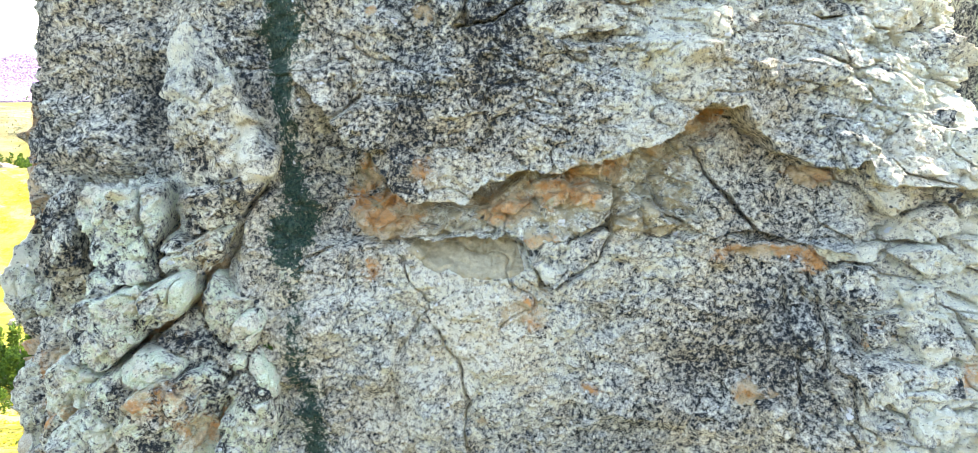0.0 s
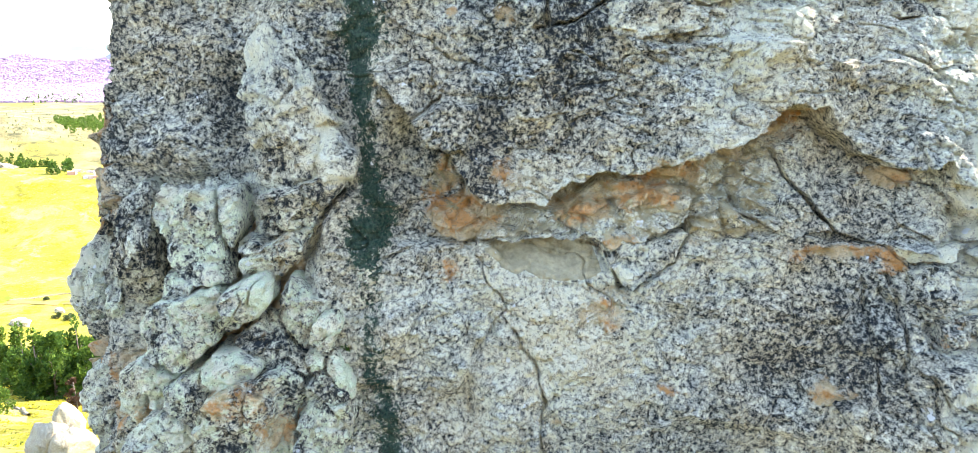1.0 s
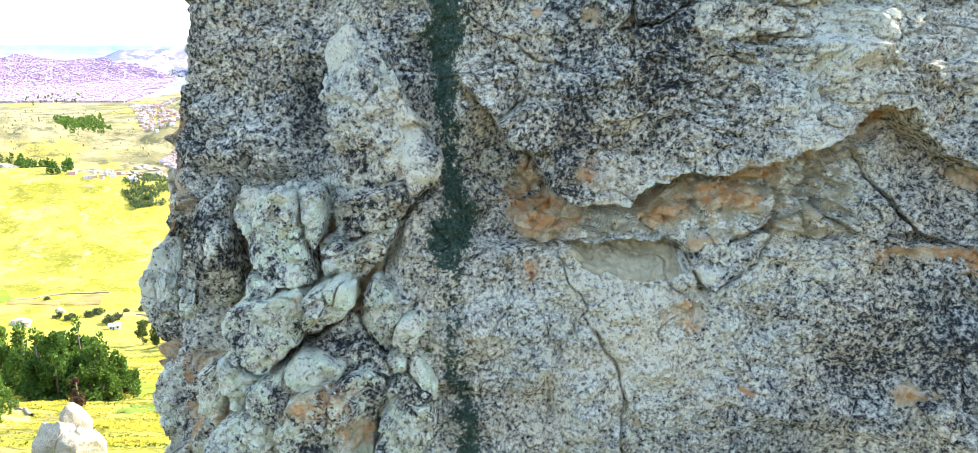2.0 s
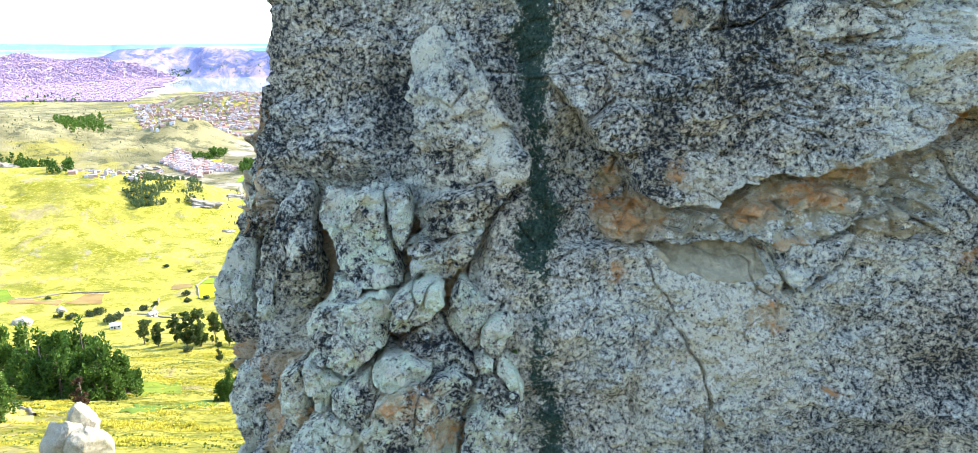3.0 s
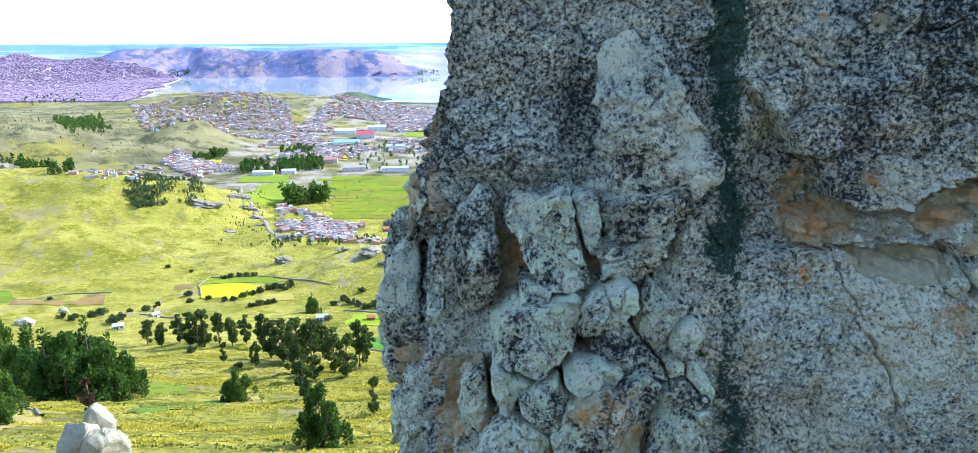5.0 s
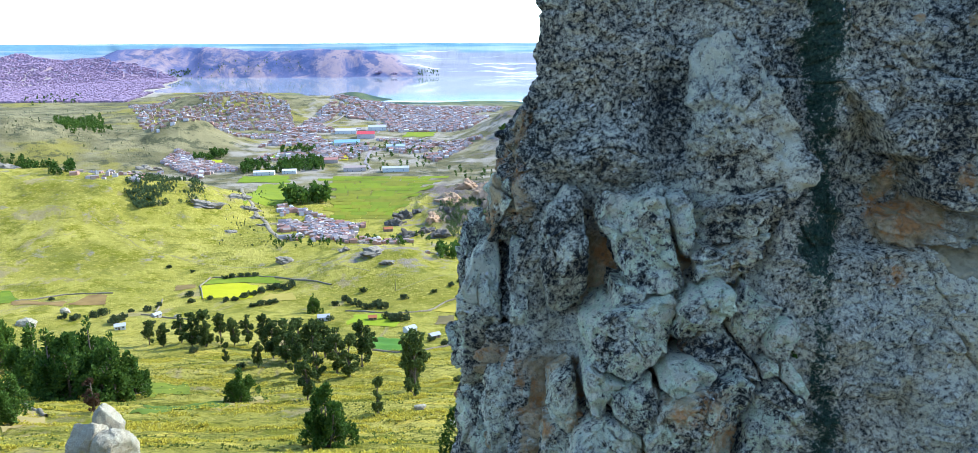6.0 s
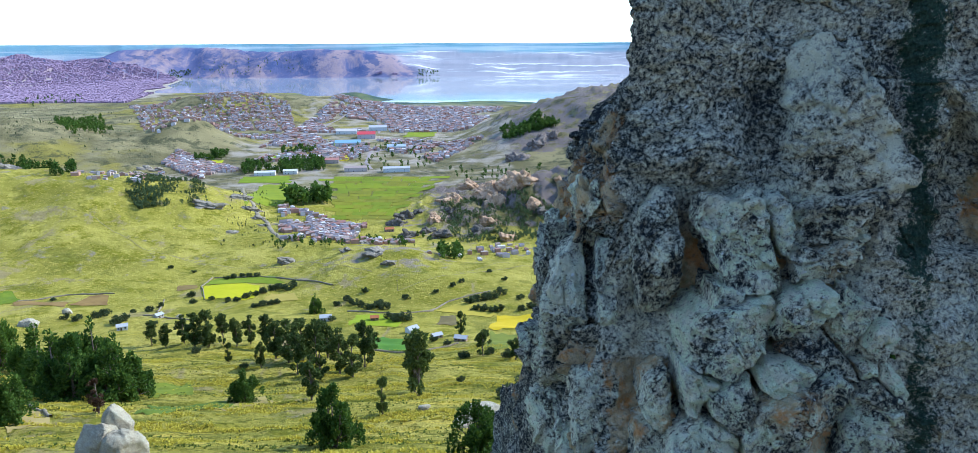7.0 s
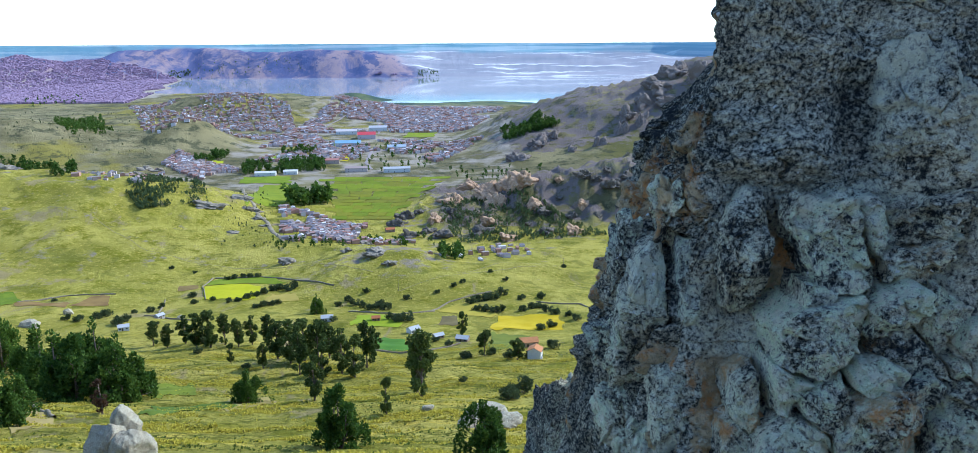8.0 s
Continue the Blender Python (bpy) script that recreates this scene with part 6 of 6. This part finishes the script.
# ---- towns ----
def roof_material():
    m, b = material("town_roof", 0.6, 0.3)
    n = Nodes(m)
    r = n.island()
    col = n.mix(n.step(r, 0.25, 0.27), (0.34, 0.17, 0.13), (0.34, 0.28, 0.25))
    col = n.mix(n.step(r, 0.55, 0.57), col, (0.38, 0.26, 0.22))
    col = n.mix(n.step(r, 0.62, 0.64), col, (0.17, 0.15, 0.17))
    col = n.mix(n.step(r, 0.90, 0.91), col, (0.66, 0.64, 0.64))
    n.put(b.inputs["Base Color"], n.mix(n.step(n.noise(0.4, 4), 0.3, 0.7), col, n.mix(0.25, col, (0.2, 0.17, 0.15))))
    return m


def wall_material():
    m, b = material("town_wall", 0.9, 0.1)
    n = Nodes(m)
    r = n.island()
    col = n.mix(n.step(r, 0.5, 0.55), (0.42, 0.25, 0.18), (0.48, 0.40, 0.36))
    col = n.mix(n.step(r, 0.75, 0.8), col, (0.60, 0.54, 0.52))
    n.put(b.inputs["Base Color"], col)
    return m


TOWN_ROOF, TOWN_WALL = roof_material(), wall_material()
# far city: the mauve of distance haze is mixed into roofs and walls
HAZY_CITY_ROOF = plain_material("hazy_city_roof", (0.28, 0.20, 0.29), (0.40, 0.28, 0.36), 0.004, vary="island")
HAZY_CITY_WALL = plain_material("hazy_city_wall", (0.26, 0.17, 0.23), (0.36, 0.26, 0.34), 0.01, vary="island")


def district(name, label, corners, count, size, seed):
    """Many small houses with flat or pitched roofs, in one mesh."""
    rng = np.random.default_rng(seed)
    (ax, ay), (bx, by), (cx, cy), (dx, dy) = corners
    V, F, M = [], [], []
    u, v = rng.uniform(0, 1, (2, count * 3))
    xs = (ax * (1 - u) + bx * u) * (1 - v) + (dx * (1 - u) + cx * u) * v
    ys = (ay * (1 - u) + by * u) * (1 - v) + (dy * (1 - u) + cy * u) * v
    # blocks with streets and open ground between them
    street = np.minimum(np.abs((xs * 0.94 + ys * 0.34) / (size * 9) % 1 - 0.5), np.abs((ys * 0.94 - xs * 0.34) / (size * 14) % 1 - 0.5))
    keep = (in_lake(xs, ys) < -25) & (street > 0.05) & (fbm(xs / (size * 22), ys / (size * 30), 0, 3, 5) > (-0.55 if name != "city_houses" else -2))
    xs, ys = xs[keep][:count], ys[keep][:count]
    for x, y, ground in zip(xs, ys, ground_z(xs, ys)):
        w, l, h = size * rng.uniform(0.55, 1.2), size * rng.uniform(0.6, 1.6), size * rng.uniform(0.35, 0.8)
        a = 0.35 + rng.choice([0, math.pi / 2]) + 0.12 * rng.normal()
        z, k = float(ground) - 0.6, len(V)
        ca, sa = math.cos(a), math.sin(a)
        put = lambda px, py, pz: V.append((x + ca * px - sa * py, y + sa * px + ca * py, z + pz))
        for px, py in ((-w / 2, -l / 2), (w / 2, -l / 2), (w / 2, l / 2), (-w / 2, l / 2)):
            put(px, py, 0)
        for px, py in ((-w / 2, -l / 2), (w / 2, -l / 2), (w / 2, l / 2), (-w / 2, l / 2)):
            put(px, py, h + 0.6)
        peak = h + 0.6 + (0.22 * w if rng.random() < 0.6 else 0.05)
        put(0, -l / 2, peak), put(0, l / 2, peak)
        F += [(k, k + 1, k + 5, k + 4), (k + 1, k + 2, k + 6, k + 5), (k + 2, k + 3, k + 7, k + 6), (k + 3, k, k + 4, k + 7), (k + 4, k + 5, k + 8), (k + 6, k + 7, k + 9), (k + 5, k + 6, k + 9, k + 8), (k + 7, k + 4, k + 8, k + 9)]
        M += [0, 0, 0, 0, 0, 0, 1, 1]
    ob = mesh_object(name, V, F, HAZY_CITY_WALL if name == "city_houses" else TOWN_WALL)
    ob.data.materials.append(HAZY_CITY_ROOF if name == "city_houses" else TOWN_ROOF)
    ob.data.polygons.foreach_set("material_index", np.array(M, np.int32))
    return tagged(ob, label, "town", kind="stuff")


district("village_houses", "close-packed village of grey and red tin roofs", [(-212, 727), (-137, 676), (-137, 786), (-248, 857)], 330, 5.6, 1)
district("village_houses", "scattered village houses along the valley floor", [(-215, 685), (-112, 660), (-60, 725), (-151, 748)], 90, 5, 2)
district("village_houses", "scattered houses in the rocky side valley", [(-57, 606), (35, 650), (32, 700), (-46, 698)], 30, 4.5, 21)
district("town_houses", "dense quarter of reddish brick houses", [(-520, 1181), (-372, 1022), (-387, 1151), (-535, 1283)], 1100, 5.2, 3)
district("town_houses", "scattered houses below the green hill", [(-450, 782), (-378, 797), (-497, 1138), (-579, 1130)], 110, 5, 4)
district("town_houses", "town of grey and brick-red roofs on the plain", [(-424, 1234), (-93, 1219), (-12, 1421), (-429, 1621)], 1300, 6.5, 5)
district("town_houses", "town of grey and brick-red roofs on the plain", [(-438, 1640), (-40, 1640), (40, 2260), (-430, 2260)], 4200, 7.5, 6)
district("town_houses", "houses climbing over the low hill", [(-596, 1332), (-402, 1565), (-527, 2017), (-1141, 2408)], 2600, 6, 7)
district("city_houses", "far city of small houses up the slope, tinted mauve by painted haze", [(-1623, 2515), (-1200, 2521), (-1480, 3700), (-2223, 3470)], 8500, 8, 8)
district("city_houses", "far city of small houses up the slope, tinted mauve by painted haze", [(-2223, 3470), (-1480, 3700), (-1690, 4217), (-2624, 4117)], 7000, 8.5, 9)
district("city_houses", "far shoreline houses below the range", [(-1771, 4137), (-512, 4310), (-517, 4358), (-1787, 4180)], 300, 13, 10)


def building(label, x, y, w, l, h, wall, roof, turn=20.0, storeys=1, gable=0.25, name="house", category="house"):
    """A single house: walls, a pitched roof with eaves, a door and windows."""
    house = new(name)
    z = float(ground_z(x, y)) - 0.5
    house.matrix_basis = pose(x, y, z, 0, 0, turn)
    h += 0.5
    V = [(sx * w / 2, sy * l / 2, zz) for zz in (0, h) for sx, sy in ((-1, -1), (1, -1), (1, 1), (-1, 1))] + [(-w / 2, 0, h + gable * l), (w / 2, 0, h + gable * l)]
    mesh_object("wall", V, [(0, 1, 5, 4), (1, 2, 6, 5), (2, 3, 7, 6), (3, 0, 4, 7), (4, 7, 8), (5, 9, 6)], paint(wall), house)
    e, t = 0.35, 0.18
    for s in (-1, 1):
        a, b = (s * (l / 2 + e), h - e * 2 * gable), (0.0, h + gable * l)
        V = [(sx * (w / 2 + e), yy, zz + dz) for dz in (0.02, t) for yy, zz in (a, b) for sx in (-1, 1)]
        mesh_object("roof", V, [(0, 1, 3, 2), (4, 6, 7, 5), (0, 4, 5, 1), (2, 3, 7, 6), (0, 2, 6, 4), (1, 5, 7, 3)], paint(roof), house)
    def panel(part, cx, cz, pw, ph, colour):
        V = [(cx + sx * pw / 2, -l / 2 - dy, cz + sz * ph / 2) for dy in (-0.02, 0.06) for sx, sz in ((-1, -1), (1, -1), (1, 1), (-1, 1))]
        mesh_object(part, V, [(3, 2, 1, 0), (4, 5, 6, 7), (0, 1, 5, 4), (1, 2, 6, 5), (2, 3, 7, 6), (3, 0, 4, 7)], paint(colour), house)
    panel("door", -w * 0.1, 0.5 + 1.0, 0.9, 2.0, (0.12, 0.08, 0.05))
    for k in range(storeys):
        for cx in (-0.33, 0.28):
            panel("window", cx * w, 0.5 + 1.6 + 2.6 * k, 1.0, 1.0, (0.04, 0.05, 0.06))
    return tagged(house, label, category)


def paint(colour):
    return paints.setdefault(colour, plain_material("paint", tuple(c * 0.85 for c in colour), colour, 1.2, 0.8, 0.2))


paints = {}
WHITE, TIN, RED, MUD = (0.70, 0.69, 0.66), (0.50, 0.51, 0.53), (0.45, 0.16, 0.07), (0.34, 0.24, 0.16)
HOUSES = [
    ("small white-washed farmhouse with a tin roof", [(-226, 425)], 6.0, 4.5, 2.6, WHITE, TIN, 25, 1),
    ("small white tin-roofed farmhouse among trees", [(-108, 444)], 7.0, 5.0, 2.6, WHITE, TIN, 10, 1),
    ("white tin-roofed farmhouse beside a green field", [(-51, 413)], 6.5, 5.0, 2.8, WHITE, TIN, 40, 1),
    ("small farm shed with a pale tin roof", [(-35, 390)], 5.5, 4.0, 2.2, MUD, TIN, 30, 1),
    ("small farm shed with a pale tin roof", [(-21, 378)], 6.5, 4.5, 2.2, MUD, TIN, -15, 1),
    ("white two-storey house with an orange roof", [(14, 320)], 5.0, 6.0, 5.2, WHITE, (0.55, 0.24, 0.10), 75, 2),
    ("low farm wing with an orange tile roof", [(13, 357)], 9.0, 6.0, 3.0, (0.5, 0.35, 0.25), (0.55, 0.24, 0.10), 10, 1),
    ("small adobe hut with a red tin roof", [(-77, 441)], 5.0, 4.0, 2.2, MUD, RED, 10, 1),
    ("small adobe hut beside a stone wall", [(-217, 454)], 5.0, 4.0, 2.2, (0.5, 0.45, 0.4), TIN, 60, 1),
    ("lone adobe house with a red roof", [(-108, 755)], 9.0, 6.0, 3.0, MUD, RED, 20, 1),
]
for label, at, w, l, h, wall, roof, turn, storeys in HOUSES:
    building(label, *at[0], w, l, h, wall, roof, turn, storeys)
HALLS = [
    ("large hall with a bright red roof", [(-254, 1547)], 36, 30, 9, (0.6, 0.5, 0.5), (0.60, 0.08, 0.10)),
    ("large hall with a light blue roof", [(-271, 1429)], 48, 26, 7, (0.6, 0.6, 0.6), (0.24, 0.42, 0.56)),
    ("long white shed in the fields", [(-336, 1105)], 30, 12, 5, WHITE, WHITE),
    ("long white shed in the fields", [(-302, 1118)], 20, 12, 5, WHITE, WHITE),
    ("long hall with a pale roof", [(-207, 1138)], 34, 14, 6, (0.6, 0.5, 0.45), (0.42, 0.33, 0.30)),
    ("long hall with a pale roof", [(-144, 1131)], 40, 14, 6, WHITE, TIN),
    ("long hall with a pale roof", [(-309, 1624)], 44, 24, 7, WHITE, (0.6, 0.55, 0.55)),
    ("long hall with a blue-grey roof", [(-173, 1378)], 34, 20, 6, WHITE, (0.4, 0.48, 0.56)),
    ("long hall with a reddish roof", [(-266, 1220)], 34, 16, 6, (0.5, 0.4, 0.35), (0.45, 0.22, 0.18)),
    ("long hall with a pale roof", [(-250, 1685)], 40, 24, 8, WHITE, TIN),
]
for label, at, w, l, h, wall, roof in HALLS:
    building(label, *at[0], w, l, h, wall, roof, 8, 2, 0.15, "hall", "building")

# ---- boulders and outcrops ----
def boulder(label, x, y, size, seed, lift=0.35, mat=None, marks=(0.6, 0.3, 0.0), turn=0, name="boulder"):
    rugged = name == "rock_outcrop"
    ob = boulder_mesh(name, size, mat or FAR_ROCK, None, seed, 12 if rugged else 5, marks, rugged=0.38 if rugged else 0.13)
    ob.matrix_basis = pose(x, y, float(ground_z(x, y)) + lift * size[2], 0, 14 if turn else 0, turn)
    return tagged(ob, label, "boulder")


PALE_ROCK = rock_material("pale_boulder", 0.65, False, (0.34, 0.295, 0.22), 0.6)
WARM_ROCK = rock_material("warm_outcrop", 0.10, False, (0.58, 0.38, 0.24), 0.1)
DIM_ROCK = rock_material("grey_outcrop", 0.08, False, (0.15, 0.13, 0.11), 0.16)
CREST_ROCK = rock_material("crest_outcrop", 0.12, False, (0.21, 0.17, 0.15), 0.14)
# the pale pair that stands near the camera
bx, by = -49.3, 78.0
bz = float(ground_z(bx, by))
for dx, dy, top, size, seed in ((-1.9, 0.2, 8.2, (2.2, 2.4, 2.4), 11), (1.5, -1.0, 7.8, (2.2, 2.4, 2.6), 12), (-0.3, 1.8, 9.4, (1.5, 1.6, 2.4), 13)):
    ob = boulder_mesh("boulder", size, PALE_ROCK, None, seed, 2, rugged=0.08)
    ob.location = (bx + dx, by + dy, top - size[2])
    tagged(ob, "big rounded pale grey boulder on the slope", "boulder", "pale boulders on the slope")
for (x, y, a, b, c), seed in zip([(-290, 439, 6, 4, 3.5), (-286, 473, 3, 2.5, 3), (-8, 164, 5, 4, 2.6), (-3, 158, 3.5, 3, 2), (-12, 154, 2.5, 2, 1.6), (-193, 465, 2.5, 2, 1.2), (-208, 463, 2.5, 2, 1.4), (-23, 177, 1.5, 1.2, 0.8), (-66, 355, 2, 1.5, 1)], range(30, 60)):
    boulder("grey weathered boulder in the grass", x, y, (a, b, c), seed, 0.3, PALE_ROCK)
for (x, y, a, b, c), seed in zip([(-3, 859, 20, 12, 13), (18, 858, 16, 12, 10), (-43, 854, 20, 10, 8), (4, 831, 14, 9, 12), (36, 855, 18, 12, 10), (-26, 925, 14, 10, 8)], range(70, 90)):
    boulder("warm tan rock outcrop on the ridge", x, y, (a, b, c), seed, 0.0, WARM_ROCK, turn=30, name="rock_outcrop")
for (x, y, a, b, c), seed in zip([(360, 1467, 44, 30, 26), (308, 1389, 36, 24, 18), (380, 1397, 36, 26, 26), (278, 1335, 24, 14, 18), (235, 1301, 22, 12, 14), (308, 1324, 26, 14, 16), (82, 1250, 22, 14, 18), (104, 1271, 16, 12, 16), (38, 1185, 20, 14, 15), (128, 1197, 12, 9, 14), (217, 1258, 14, 10, 22), (169, 1205, 10, 8, 18), (251, 1274, 12, 9, 20)], range(90, 120)):
    boulder("grey-brown rock outcrop on the high hill", x, y, (a, b, c), seed, -0.3, CREST_ROCK, turn=40, name="rock_outcrop")
rng = np.random.default_rng(9)
for (x, y), seed in zip([(-98, 821), (-81, 830), (-64, 790), (-52, 826), (-68, 754), (-53, 737), (45, 812), (57, 796), (73, 825), (84, 788), (98, 801), (110, 785), (36, 779), (54, 748), (85, 745), (131, 820), (116, 836), (138, 798), (75, 848), (151, 834), (132, 851), (103, 842), (-4, 778), (-16, 746), (155, 814), (-104, 787), (15, 726), (-85, 735)], range(130, 170)):
    r = rng.uniform(4, 9)
    boulder("grey rock outcrop among ridge scrub", x, y, (r * 1.6, r, r * 0.9), seed, -0.15, DIM_ROCK if seed % 4 else WARM_ROCK, turn=50, name="rock_outcrop")
for (x, y), seed in zip([(-526, 1139), (-528, 1112), (-495, 1100), (-504, 1136), (-283, 838), (-268, 812), (-252, 786), (-237, 760), (-120, 676), (-97, 599), (-128, 625), (-84, 577), (-175, 618), (-737, 1120), (-540, 834), (-259, 727), (-300, 778)], range(180, 210)):
    r = rng.uniform(4, 8)
    boulder("tan rock outcrop on the green hill", x, y, (r * 1.7, r, r * 0.6), seed, -0.1, FAR_ROCK, turn=35, name="rock_outcrop")

# the next rock of the crest, seen past the tower's right shoulder
neighbour = tagged(boulder_mesh("neighbour_rock", (2.3, 2.6, 9.5), ROCK, None, 402, 6, (0.2, 0.5, 0.1), 140, 200, 2.0), "dark grey lichened rock mass behind the tower", "rock")
neighbour.location = (9.4, 14.5, 44.0)
slab = tagged(boulder_mesh("pale_slab", (1.6, 1.2, 2.6), ROCK, None, 403, 6, (1.0, 0.1, 0.1), 80, 120, 1.5), "pale sunlit slab of rock leaning on the tower", "rock")
slab.location = (7.4, 10.6, 46.6)


# ---- straw grass on the near slope ----
def tufts(name, label, count, seed, near, far_y, mat, tall):
    """Bunches of blades leaning every way, thicker in drifts."""
    rng = np.random.default_rng(seed)
    y = near + (far_y - near) * rng.uniform(0, 1, count * 7) ** 0.8
    x = -4 + y * rng.uniform(-0.78, 0.32, count * 7)
    drift = fbm(x / 22, y / 6, 0, 3, seed) + 0.18 * rng.normal(size=x.size)
    x, y = x[drift > 0.4][:count], y[drift > 0.4][:count]
    z = ground_z(x, y)
    n, blades = len(x), 7
    base = np.repeat(np.stack([x, y, z - 0.05], 1), blades, 0)
    a = rng.uniform(0, 2 * np.pi, n * blades)
    r = np.repeat(tall * rng.uniform(0.5, 1.3, n), blades)
    out = np.stack([np.cos(a), np.sin(a), np.zeros(n * blades)], 1)
    side = np.stack([-np.sin(a), np.cos(a), np.zeros(n * blades)], 1)
    w = (r * 0.5)[:, None]
    tip = base + out * (r * rng.uniform(0.3, 1.0, n * blades))[:, None] + np.array([0, 0, 1]) * (r * rng.uniform(0.5, 1.1, n * blades))[:, None]
    V = np.stack([base - side * w + out * 0.2 * w, base + side * w + out * 0.2 * w, tip], 1).reshape(-1, 3)
    ob = mesh_object(name, V, np.arange(len(V)).reshape(-1, 3), mat)
    return tagged(ob, label, "grass", kind="stuff")


GREEN_TUFT = leaf_material("green_tuft", (0.09, 0.13, 0.025), (0.20, 0.24, 0.04))
tufts("straw_grass", "golden tufts of straw-like grass on the slope", 34000, 21, 88, 360, STRAW, 0.5)
tufts("green_grass", "dark green low herbs between the straw grass", 7000, 22, 92, 360, GREEN_TUFT, 0.4)

# a weed rooted in the crack beside the stones
rng = np.random.default_rng(3)
(wx, wz), = [(-2.30, 46.84)]
weed = tagged(new("crack_weed"), "small bright green weed growing in a rock crack", "plant")
weed.location = (wx, float(front_y(np.array([wx]), np.array([wz]))[0]) - 0.02, wz)
V, F = leaf_cloud([(0, 0, 0, 0.09, 0.08, 0.10), (0.02, -0.02, 0.07, 0.06, 0.05, 0.07)], 160, 0.045, rng)
mesh_object("leaves", V, F, leaf_material("weed_leaf", (0.05, 0.11, 0.015), (0.12, 0.20, 0.03)), weed)
V, F = join([limb([(0, 0.1, -0.06), (0, 0, 0), (0.01 * k, -0.02, 0.09)], 0.006, 0.002, 5) for k in (-2, 0, 2)])
mesh_object("stem", V, F, BARK, weed, True)
